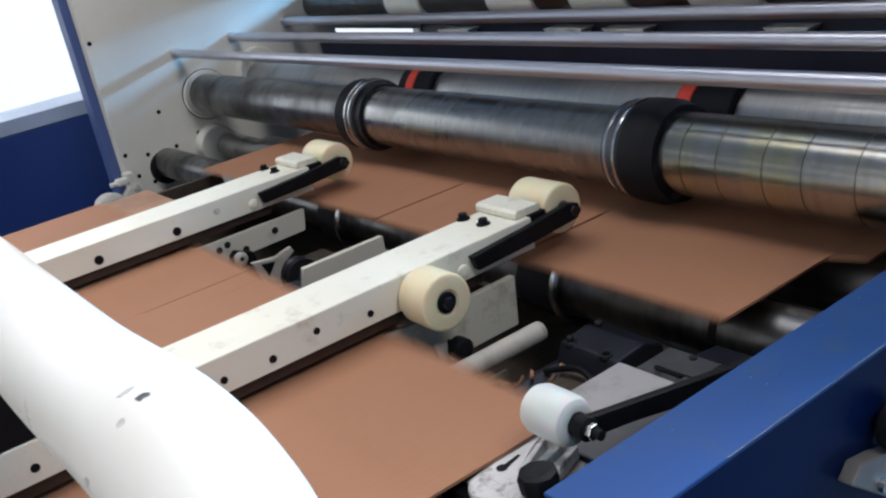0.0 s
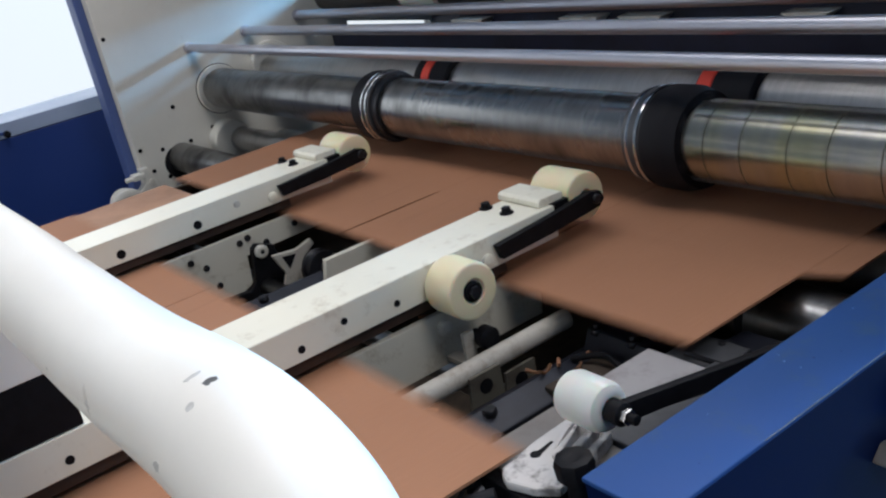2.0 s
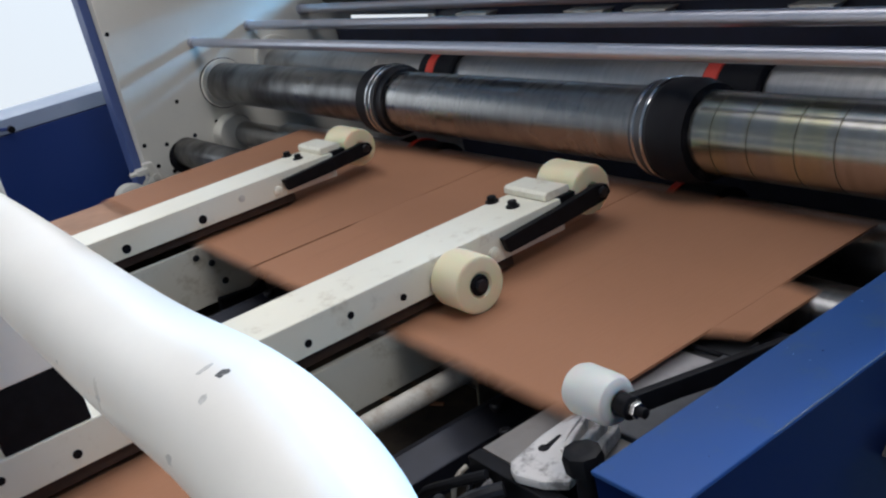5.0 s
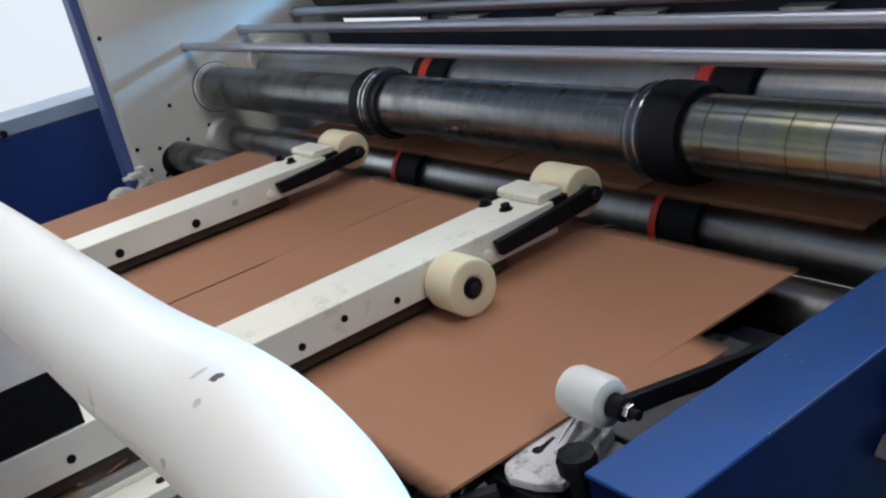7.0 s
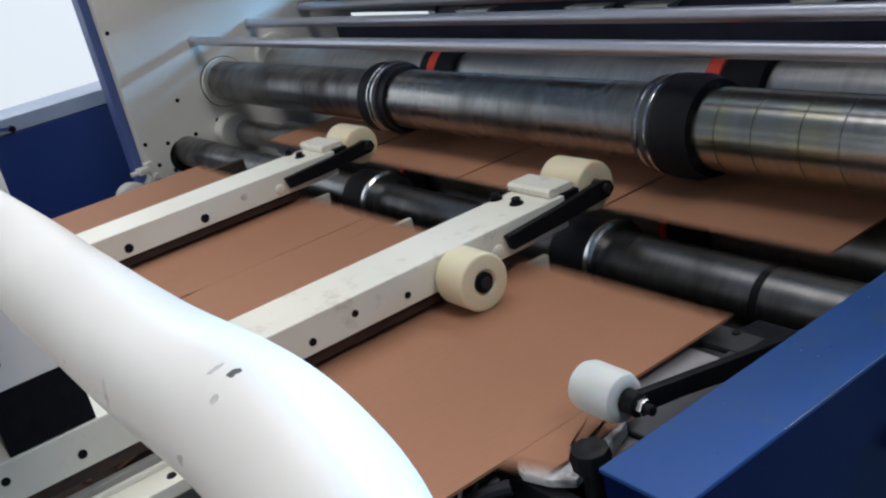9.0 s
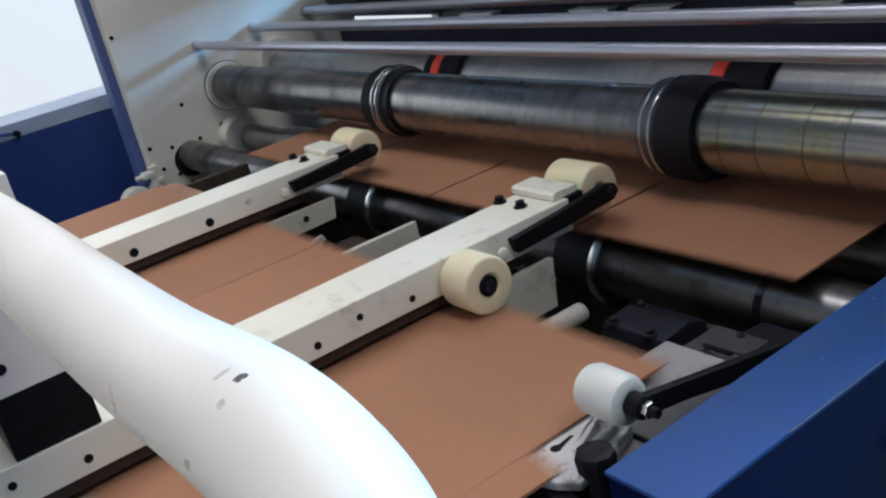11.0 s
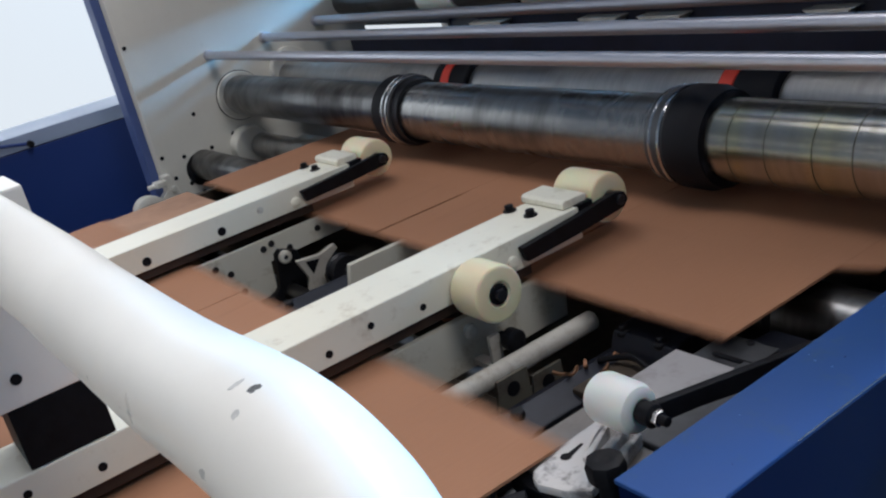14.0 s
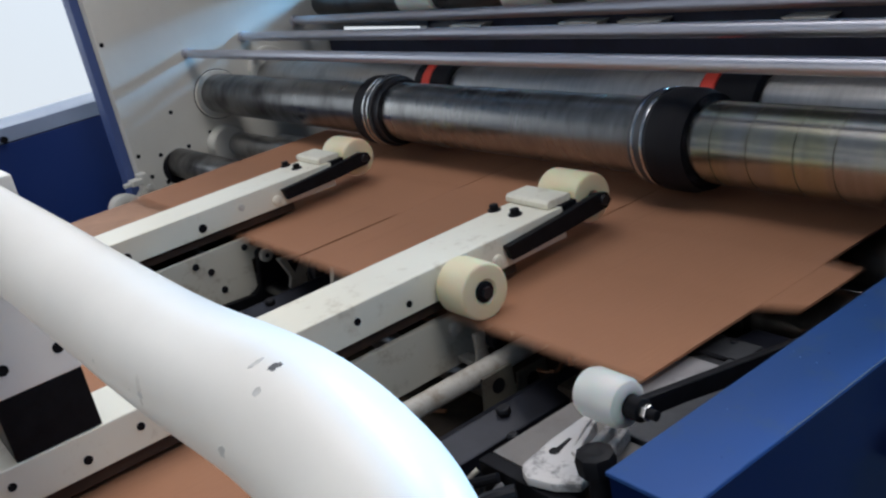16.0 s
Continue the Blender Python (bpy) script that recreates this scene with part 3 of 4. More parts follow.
def hold_down_beam(x0, x1, y0, y1, holes, label):
    beam = thing("hold_down_beam", pose(0, 0, 0), label, "beam", "hold-down beams over the sheets")
    part("bar", box(x0, x1, y0, y1, 0.982, 1.042, 0.0025), CREAM, beam)
    # dark strip deepens the shadow gap between beam and sheets
    part("shade_strip", box(x0 + 0.012, x1 - 0.010, y0, y1 - 0.12, 0.960, 0.9815, 0.002), GAP_SHADE, beam, "dark strip standing in for the shade under the beam")
    for y, z, r in holes:
        part("screw_hole", lathe([(-0.001, r), (0.001, r), (0.0012, r * 0.6)], 14), BLACK, beam, "dark screw recess", pose(x1, y, z))
    part("end_block", prism([(y1 - 0.026, 1.0432), (y1 + 0.030, 1.0432), (y1 + 0.034, 1.0535), (y1 + 0.030, 1.0575), (y1 - 0.020, 1.0585), (y1 - 0.026, 1.054)], "x", x0 - 0.006, x1 - 0.010, 0.002), CREAM, beam, "cream painted clamp block")
    for dx in (0.006, 0.066):
        part("bolt", joined(lathe([(1.0425, 0.013), (1.045, 0.013)], 16, "z"), lathe([(1.045, 0.0085), (1.054, 0.0085), (1.055, 0.006)], 16, "z")), BLACK, beam, "black cap screw", pose(x0 + dx, y1 - 0.066, 0))
    part("arm", prism([(y1 - 0.150, 1.024), (y1 - 0.142, 0.996), (y1 - 0.02, 1.000), (y1 + 0.095, 1.008), (y1 + 0.108, 1.02), (y1 + 0.102, 1.036), (y1 + 0.08, 1.042), (y1 - 0.02, 1.032)], "x", x1 + 0.001, x1 + 0.016, 0.002), BLACK, beam, "black steel arm")
    part("weld", lathe([(0.0, 0.013), (0.004, 0.011), (0.006, 0.005)], 14), CREAM, beam, at=pose(x1, y1 - 0.165, 1.0))
    part("plug", lathe([(0.0002, 0.0085), (0.0014, 0.008)], 14), RAIL_WHITE, beam, "filled screw hole", pose(x1, 0.79 if x0 < 2 else 0.36, 1.015))
    part("inner_arm", box(x1 - 0.045, x1 - 0.004, y1 + 0.001, y1 + 0.04, 1.000, 1.0425, 0.002), BLACK, beam)
    part("axle", lathe([(x0 + 0.0, 0.010), (x1 + 0.020, 0.010), (x1 + 0.022, 0.008)], 16), DARK, beam, at=pose(0, y1 + 0.087, 1.026))
    w = part("wheel", wheel_mesh(0.0475, x1 - x0 - 0.014, 0.011), NYLON, beam, "cream nylon wheel", pose(x0 + 0.003, y1 + 0.087, 1.026))
    WHEELS.append((w, x0 + 0.003, y1 + 0.087, 1.026, 0.0475))
    return beam


hold_down_beam(1.300, 1.423, -1.2, 1.048, [(0.685, 1.002, 0.0105), (0.5, 1.002, 0.0105), (0.31, 1.004, 0.009), (0.1, 1.004, 0.009)], "cream painted steel hold-down beam with end wheel")
beam_near = hold_down_beam(2.135, 2.256, -1.2, 1.05, [(0.692, 1.002, 0.006), (0.593, 1.014, 0.006), (0.512, 1.002, 0.0065), (0.84, 1.002, 0.005), (0.43, 1.004, 0.006), (0.23, 1.015, 0.006), (0.151, 1.004, 0.0065), (0.054, 1.017, 0.006)], "cream painted steel hold-down beam with two wheels")
w = part("wheel", wheel_mesh(0.049, 0.073, 0.019), NYLON, beam_near, "cream nylon pressing wheel", pose(2.262, 0.791, 0.999))
WHEELS.append((w, 2.262, 0.791, 0.999, 0.049))
part("wheel_bearing", lathe([(0.06, 0.018), (0.0765, 0.018), (0.078, 0.015)], 24), BLACK, beam_near, "black bearing", pose(2.257, 0.791, 0.999))
part("bolt_head", hexagon(0.011, 0.0785, 0.086), DARK, beam_near, "dark hexagon bolt", pose(2.257, 0.791, 0.999))

portal = thing("beam_support", pose(0, 0, 0), "plain steel portal that carries the hold-down beams", "support")
part("crossbar", box(0.45, 2.95, -1.19, -1.11, 1.043, 1.11, 0.003), CREAM, portal)
for x in (0.45, 2.87):
    part("leg", box(x, x + 0.08, -1.19, -1.11, 0.0, 1.042, 0.003), CREAM, portal)

# white upright and black block that carry the near beam
carrier = thing("beam_carrier", pose(0, 0, 0), "white steel upright on a black block over the beam", "bracket")
part("block", box(2.14, 2.254, 0.07, 0.185, 1.043, 1.130, 0.002), BLACK, carrier, "matt black block")
upright = part("upright", box(2.15, 2.256, -0.14, 0.187, 1.1315, 1.40, 0.003), TUBE_WHITE, carrier, "white painted upright")
for y in (0.166, 0.095):
    part("screw", lathe([(-0.001, 0.0075), (0.0012, 0.0075)], 16), BLACK, upright, "black screw head", pose(2.256, y, 1.169))

# ---- near edge wheel, its arm and table ----
edge_table = thing("edge_table", pose(0, 0, 0), "worn steel edge table smeared with white paint", "table plate")
part("smeared_plate", box(2.609, 2.715, 0.7155, 0.888, 0.905, 0.930, 0.001), PALE, edge_table, "steel plate with white paint smears")
part("plate", box(2.609, 2.715, 0.559, 0.715, 0.905, 0.930, 0.001), SMEAR, edge_table, "worn grey steel plate")
part("rear_plate", box(2.628, 2.722, 0.8885, 0.975, 0.900, 0.921, 0.002), SLATE_PLATE, edge_table, "dark grey steel plate")
casting = part("casting", prism([(2.679, 0.551), (2.690, 0.541), (2.705, 0.535), (2.742, 0.546), (2.768, 0.565), (2.760, 0.60), (2.722, 0.612), (2.705, 0.618), (2.687, 0.650), (2.676, 0.680), (2.664, 0.676), (2.666, 0.64), (2.668, 0.61), (2.674, 0.58)], "z", 0.931, 0.944, 0.004), PAINTED, edge_table, "casting smeared with white paint")
part("hole", lathe([(0.9441, 0.0075), (0.9447, 0.0075)], 14, "z"), BLACK, casting, at=pose(2.693, 0.594, 0))
part("slit", prism([(2.690, 0.598), (2.698, 0.600), (2.691, 0.626), (2.687, 0.625)], "z", 0.9441, 0.9447), BLACK, casting)
for xa, ya, xb, yb, wide in ((2.722, 0.600, 2.690, 0.670, 0.006), (2.731, 0.622, 2.712, 0.682, 0.008), (2.750, 0.632, 2.737, 0.680, 0.007)):
    part("rib", prism([(xa - wide, ya), (xa + wide, ya), (xb + wide * 0.5, yb), (xb - wide * 0.5, yb)], "z", 0.931, 0.950, 0.003), PAINTED, edge_table)
part("bed", box(2.716, 2.785, 0.60, 0.679, 0.912, 0.9305, 0.002), SMEAR, edge_table)
part("guide", box(2.722, 2.79, 0.68, 0.90, 0.915, 0.938, 0.003), SLATE_PLATE, edge_table)
# black sheet added to make the table's front face dark
part("dark_front", box(2.606, 2.84, 0.536, 0.5575, 0.78, 0.9295, 0.002), BLACK, edge_table)
part("cable", pipe([(2.66, 0.525, 0.93), (2.62, 0.50, 0.915), (2.56, 0.49, 0.88), (2.50, 0.50, 0.82)], 0.007, 10, 6), BLACK, edge_table, "black cable")
for k, (bend, mat) in enumerate(((0.0, PALE), (0.022, DARK), (0.05, TUBE_GREY))):
    part("wire", pipe([(2.655 - bend, 0.533, 0.915), (2.652 - bend, 0.516, 0.905), (2.655 - bend * 1.1, 0.505, 0.875), (2.668 - bend * 1.3, 0.500, 0.80)], 0.0035, 8, 6), mat, edge_table, "loose wire")
part("hose", pipe([(2.70, 0.52, 0.93), (2.67, 0.485, 0.92), (2.62, 0.47, 0.87), (2.58, 0.46, 0.80)], 0.010, 10, 6), DARK, edge_table, "dark hose")
presser = thing("edge_presser", pose(0, 0, 0), "white nylon edge wheel on a black steel arm", "presser")
w = part("wheel", wheel_mesh(0.0325, 0.073, 0.012, 0.013), NYLON_WHITE, presser, "white nylon wheel", pose(2.702, 0.655, 1.006))
WHEELS.append((w, 2.702, 0.655, 1.006, 0.032))
arm = part("arm", prism([(0.645, 0.996), (0.645, 1.015), (0.66, 1.018), (0.90, 0.998), (0.95, 0.985), (0.95, 0.958), (0.90, 0.967), (0.72, 0.988), (0.665, 0.991)], "x", 2.779, 2.792, 0.002), BLACK, presser, "black steel arm")
arm.data.transform(Matrix.Translation((0, 0.655, 0)) @ Matrix(((1, 0.20, 0, 0), (0, 1, 0, 0), (0, 0, 1, 0), (0, 0, 0, 1))) @ Matrix.Translation((0, -0.655, 0)))
part("boss", lathe([(2.7755, 0.0148), (2.795, 0.0148), (2.797, 0.012)], 24), BLACK, presser, at=pose(0, 0.655, 1.006))
part("nut", hexagon(0.0105, 2.7972, 2.805, 0.655, 1.006), RING, presser, "bright nut")
part("stud", lathe([(2.8052, 0.0065), (2.816, 0.0065), (2.817, 0.004)], 16), BLACK, presser, at=pose(0, 0.655, 1.006))
knob = thing("clamp_knob", pose(2.79, 0.575, 0.93), "black plastic clamp knob on a stud", "knob")
part("stem", lathe([(-0.004, 0.014), (0.03, 0.0125), (0.0345, 0.0125)], 16, "z"), BLACK, knob)
part("grip", lathe([(0.034, 0.014), (0.036, 0.0225), (0.055, 0.0245), (0.061, 0.0225), (0.0625, 0.015), (0.061, 0.006)], 9, "z"), BLACK, knob)

# ---- rails and mechanism under the sheets ----
def lower_rail(x, outline, label):
    rail = thing("lower_rail", pose(0, 0, 0), label, "rail", "lower rails under the sheets")
    part("plate", prism(outline, "x", x - 0.014, x, 0.0015), GRIMY, rail)
    return rail


r1 = lower_rail(1.420, [(-2.2, 0.80), (0.74, 0.80), (0.775, 0.815), (0.78, 0.885), (1.0, 0.89), (1.01, 0.943), (-2.2, 0.943)], "worn grey-white steel rail plate with bolts")
for y, z in ((0.643, 0.920), (0.675, 0.895), (0.77, 0.921), (0.793, 0.927), (0.836, 0.900), (0.92, 0.918), (0.694, 0.842)):
    part("bolt", lathe([(0.0005, 0.0085), (0.004, 0.007)], 14), DARK, r1, at=pose(1.420, y, z))
r2 = lower_rail(1.80, [(0.78, 0.86), (0.80, 0.84), (1.0, 0.84), (1.0, 0.942), (0.80, 0.942)], "short grey-white steel guide plate")
r3 = lower_rail(2.245, [(-2.2, 0.83), (0.99, 0.85), (1.0, 0.944), (-2.2, 0.944)], "long grey-white steel rail plate under the beam")
for y, z in ((0.775, 0.917),):
    part("bolt", lathe([(0.0005, 0.014), (0.007, 0.013), (0.009, 0.008)], 18), RAIL_WHITE, r3, at=pose(2.245, y, z))
r4 = thing("guide_tube", pose(0, 0, 0), "off-white round guide bar under the sheets", "bar")
part("tube", pipe([(2.36, -0.6, 0.887), (2.36, 0.2, 0.887), (2.36, 0.942, 0.887)], 0.0175, 20, 3), TUBE_GREY, r4)
part("end_cap", lathe([(0.943, 0.017), (0.948, 0.017), (0.951, 0.014)], 20, "y"), TUBE_GREY, r4, at=pose(2.36, 0, 0.887))
part("collar", lathe([(0.30, 0.018), (0.30, 0.023), (0.33, 0.023), (0.33, 0.018)], 20, "y"), DARK, r4, "dark clamp collar", pose(2.36, 0, 0.887))
stop = thing("sheet_stop", pose(0, 0, 0), "black steel stop with a bright round screw", "stop")
part("bar", prism([(0.788, 0.903), (0.800, 0.912), (0.843, 0.895), (0.850, 0.86), (0.840, 0.775), (0.655, 0.782), (0.660, 0.812), (0.755, 0.806), (0.774, 0.822)], "x", 1.424, 1.444, 0.003), BLACK, stop)
part("screw", lathe([(1.4445, 0.0165), (1.452, 0.0165), (1.455, 0.012)], 24), RAIL_WHITE, stop, "pale round screw", pose(0, 0.806, 0.892))
part("screw_socket", lathe([(1.4552, 0.006), (1.4556, 0.006)], 6), DARK, stop, at=pose(0, 0.806, 0.892))
lever = thing("pulley_lever", pose(0, 0, 0), "grimy cream cast lever with a triangular opening", "lever")
part("plate", prism([(0.800, 0.897), (0.862, 0.889), (0.905, 0.900), (0.912, 0.886), (0.884, 0.868), (0.868, 0.815), (0.880, 0.782), (0.872, 0.770), (0.820, 0.768), (0.806, 0.80), (0.822, 0.842)], "x", 1.510, 1.522, 0.003), TUBE_GREY, lever)
part("opening", prism([(0.822, 0.886), (0.858, 0.880), (0.834, 0.850)], "x", 1.5221, 1.5228), BLACK, lever, "dark triangular opening")
part("post", box(1.508, 1.520, 0.826, 0.862, 0.681, 0.775, 0.002), DARK, lever)
flat_bar = thing("flat_guide_bar", pose(0, 0, 0), "cream painted flat bar with screws beside the rail", "bar")
part("bar", box(2.262, 2.322, -0.9, 0.30, 0.915, 0.935, 0.002), CREAM, flat_bar)
part("lip", box(2.262, 2.270, -0.9, 0.30, 0.9355, 0.943, 0.001), CREAM, flat_bar)
for y in (0.24, 0.10, -0.05):
    part("screw", lathe([(0.9352, 0.007), (0.938, 0.006)], 12, "z"), DARK, flat_bar, at=pose(2.30, y, 0))
for x in (2.412, 1.62):
    cross_bar = thing("support_bar", pose(0, 0, 0), "blue-grey oily steel bar under the sheets", "bar", "support bars under the sheets")
    part("bar", prism([(x, 0.80), (x + 0.075, 0.80), (x + 0.075, 0.846), (x + 0.02, 0.862), (x, 0.855)], "y", 0.30, 1.04, 0.003), SLATE, cross_bar)
    for y in (0.45, 0.70, 0.95):
        part("nut", lathe([(0.855, 0.012), (0.868, 0.011)], 6, "z"), DARK, cross_bar, at=pose(x + 0.035, y, 0))
board = thing("side_board", pose(0, 0, 0), "worn brown support board beside the far rail", "board")
part("panel", box(0.665, 1.275, -2.0, 0.87, 0.925, 0.938, 0.002), BOARD, board)
clampblock = thing("rail_clamp", pose(0, 0, 0), "grey clamp with black bolt on the guide bar", "clamp")
part("body", joined(prism([(0.766, 0.855), (0.792, 0.855), (0.792, 0.922), (0.770, 0.922)], "x", 2.300, 2.308, 0.002), box(2.2455, 2.2995, 0.768, 0.790, 0.856, 0.866, 0.001)), TUBE_GREY, clampblock)
part("bolt", joined(lathe([(2.290, 0.008), (2.313, 0.008)], 14), lathe([(2.3131, 0.020), (2.332, 0.020), (2.335, 0.015)], 18)), BLACK, clampblock, at=pose(0, 0.806, 0.906))

for x, y, z, r in ((1.585, 0.875, 0.858, 0.040),):
    pulley = thing("belt_pulley", pose(x, y, z), "black belt pulley under the sheets", "pulley", "belt pulleys")
    part("rim", lathe([(0, r * 0.5), (0, r), (0.006, r), (0.010, r * 0.86), (0.03, r * 0.86), (0.034, r), (0.04, r), (0.04, r * 0.4)], 28), DARK, pulley)
    part("hub", lathe([(0.0405, r * 0.35), (0.05, r * 0.33)], 18), DARKSHAFT, pulley)
OLIVE = paint("grimy_olive_paint", (0.105, 0.095, 0.075), (0.05, 0.035, 0.03), 0.5, 0.48, 0.62)
for y, drop in ((0.712, 0.026), (0.782, 0.004)):
    hanger = thing("hanger_bracket", pose(-0.004, y, drop), "grimy olive bracket with a round hole under the guide bar", "bracket", "hanger brackets")
    part("plate", prism([(0.0, 0.765), (0.055, 0.765), (0.066, 0.80), (0.066, 0.862), (0.004, 0.862), (-0.004, 0.80)], "x", 2.383, 2.389, 0.001), OLIVE, hanger)
    part("hole", lathe([(2.3892, 0.013), (2.3898, 0.013)], 20), BLACK, hanger, at=pose(0, 0.032, 0.838))
    part("bolt", lathe([(2.3892, 0.006), (2.395, 0.005)], 10), DARK, hanger, at=pose(0, 0.052, 0.80))
# rusty fittings and strips between the guide bar and the edge table
fit_rng = random.Random(21)
for k in range(9):
    x, y = 2.515 + 0.016 * (k % 4) + fit_rng.uniform(-0.006, 0.006), 0.36 + 0.075 * k
    fitting = thing("rail_fitting", pose(x, y, 0.80, 0, 0, fit_rng.uniform(-25, 25)), "small rusty steel fitting on the support bars", "fitting", "rusty fittings")
    h = fit_rng.uniform(0.03, 0.075)
    part("foot", prism([(-0.022, -0.016), (0.020, -0.018), (0.024, 0.014), (-0.018, 0.018)], "z", -0.12, 0.012, 0.003), (RUST, DARK, SLATE)[k % 3], fitting)
    part("stud", lathe([(0.0125, 0.010), (h, 0.009), (h + 0.003, 0.006)], 12, "z"), (DARK, RUST)[k % 2], fitting)
    part("nut", lathe([(0.018, 0.016), (0.030, 0.016)], 6, "z"), (RUST, DARKSHAFT)[k % 2], fitting)


def curled_strip(length, width, curl, twist):
    """A bent sliver of cardboard."""
    bm = bmesh.new()
    loops = []
    for i in range(9):
        u = i / 8 - 0.5
        a = curl * u
        x = length * (math.sin(a) / curl if abs(curl) > 0.01 else u)
        z = length * (1 - math.cos(a)) / max(abs(curl), 0.01)
        tw = twist * u
        w = width * (0.5 + 0.08 * math.sin(7 * u + twist))
        loops.append([bm.verts.new((x, c * w * math.cos(tw) - d * math.sin(tw) * 0.002, z + c * w * math.sin(tw) + d * 0.002)) for c, d in ((-1, -1), (1, -1), (1, 1), (-1, 1))])
    for p, q in zip(loops, loops[1:]):
        for k in range(4):
            bm.faces.new((p[k], p[(k + 1) % 4], q[(k + 1) % 4], q[k]))
    bm.faces.new(list(reversed(loops[0])))
    bm.faces.new(loops[-1])
    bmesh.ops.recalc_face_normals(bm, faces=bm.faces[:])
    return bm


strip_rng = random.Random(31)
for k in range(7):
    x, y = strip_rng.uniform(2.415, 2.47), strip_rng.uniform(0.80, 0.97)
    sliver = solid("cardboard_strip", curled_strip(strip_rng.uniform(0.02, 0.045), strip_rng.uniform(0.003, 0.007), strip_rng.uniform(0.3, 2.2), strip_rng.uniform(-1.2, 1.2)), CARD if k % 2 else RUST)
    sliver.matrix_basis = pose(x, y, 0.862, strip_rng.uniform(-12, 12), strip_rng.uniform(-10, 10), strip_rng.uniform(0, 180))
    tagged(sliver, "curled brown cardboard strip caught on the fittings", "cardboard strip", "loose cardboard strips")
for y, z, r in ((0.80, 0.80, 0.022), (0.45, 0.78, 0.025), (0.10, 0.78, 0.025)):
    cross = thing("cross_shaft", pose(0.70, y, z), "dark steel cross shaft under the rails", "shaft", "cross shafts under the rails")
    part("bar", lathe([(0.0, r), (2.14, r)], 24), DARKSHAFT, cross)
# added pan; its far walls hide the bright floor beyond the rail
tray = thing("scrap_tray", pose(0, 0, 0), "dark brown tray added to close the space below the rails", "tray")
part("pan", joined(box(0.70, 2.84, -2.2, 1.30, 0.66, 0.68, 0.002), box(0.676, 0.698, -2.2, 1.10, 0.66, 0.923, 0.002), box(0.676, 0.698, 1.101, 1.75, 0.60, 0.795, 0.002), box(2.46, 2.60, 0.80, 1.06, 0.78, 0.86, 0.004), box(1.45, 1.80, 0.86, 1.02, 0.74, 0.84, 0.004)), PIT_BROWN, tray)
part("bearing_block", prism([(0.90, 0.83), (1.04, 0.83), (1.03, 0.885), (0.99, 0.90), (0.93, 0.895)], "x", 2.43, 2.56, 0.005), SLATE, tray)
part("bearing_block", prism([(0.93, 0.83), (1.05, 0.83), (1.04, 0.905), (0.95, 0.915)], "x", 2.66, 2.78, 0.005), SLATE, tray)
for bx, by, bz in ((2.45, 0.935, 0.895), (2.53, 0.935, 0.895), (2.45, 1.0, 0.893), (2.68, 0.965, 0.913), (2.75, 0.965, 0.913), (2.75, 1.02, 0.907)):
    part("bolt", joined(lathe([(bz - 0.006, 0.012), (bz + 0.004, 0.012)], 6, "z"), lathe([(bz + 0.0042, 0.006), (bz + 0.012, 0.006)], 10, "z")), DARK, tray, at=pose(bx, by, 0))
part("rib", prism([(2.575, 0.84), (2.64, 0.84), (2.625, 0.885), (2.59, 0.89)], "y", 0.915, 0.935, 0.003), DARK, tray)
part("rib", prism([(2.575, 0.84), (2.64, 0.84), (2.63, 0.875), (2.585, 0.88)], "y", 0.985, 1.0, 0.003), RUST, tray)
part("cable", pipe([(2.44, 0.88, 0.865), (2.50, 0.90, 0.878), (2.57, 0.885, 0.872), (2.62, 0.90, 0.885), (2.66, 0.95, 0.905)], 0.0055, 8, 6), BLACK, tray, "black cable")
part("wire", pipe([(2.66, 0.93, 0.912), (2.67, 0.90, 0.934), (2.71, 0.90, 0.934), (2.72, 0.93, 0.912)], 0.004, 8, 6), BLACK, tray)
scraps = bmesh.new()
rng = random.Random(4)
for k in range(90):
    m = pose(rng.uniform(1.45, 2.6), rng.uniform(0.2, 1.05), 0.683 + rng.uniform(0, 0.012), rng.uniform(-25, 25), rng.uniform(-25, 25), rng.uniform(0, 180)) @ Matrix.Diagonal((rng.uniform(0.01, 0.05), rng.uniform(0.004, 0.012), 0.004, 1))
    bmesh.ops.create_cube(scraps, size=1, matrix=m)
tagged(solid("cardboard_scraps", scraps, CARD), "small brown cardboard trimmings lying in the tray", "scraps", kind="stuff")
legs = thing("press_base", pose(0, 0, 0), "dark steel base under the machine bed", "base")
for x in (0.72, 2.70):
    part("side_wall", box(x, x + 0.06, -2.2, 1.3, 0.0, 0.659, 0.003), DARK, legs)

# ---- white guard tube in front ----
guard = thing("guard_tube", pose(0, 0, 0), "white enamelled curved steel guard tube with chips", "tube")
TUBE = [(0.28, -0.36, 0.0), (0.28, -0.36, 0.9), (0.3, -0.35, 1.55), (0.55, -0.29, 1.74), (1.1911, -0.1326, 1.6583), (1.8553, -0.0067, 1.5319), (2.5, 0.1135, 1.3851), (2.708, 0.1333, 1.3563), (2.8791, 0.1391, 1.3487), (3.0386, 0.1416, 1.3554), (3.116, 0.14, 1.3436), (3.1609, 0.1316, 1.327), (3.1851, 0.1178, 1.2995), (3.1975, 0.0982, 1.2244), (3.215, 0.085, 1.05), (3.215, 0.08, 0.5), (3.215, 0.08, 0.0)]
part("pipe", pipe(TUBE, 0.0452, 48, 12), TUBE_WHITE, guard)
CHIP = plain("bare_grey_metal", (0.10, 0.10, 0.10), 0.5, 0.3, 0.4, 80)
WORN = plain("worn_grey_primer", (0.58, 0.57, 0.54), 0.6, 0.0, 0.2, 80)


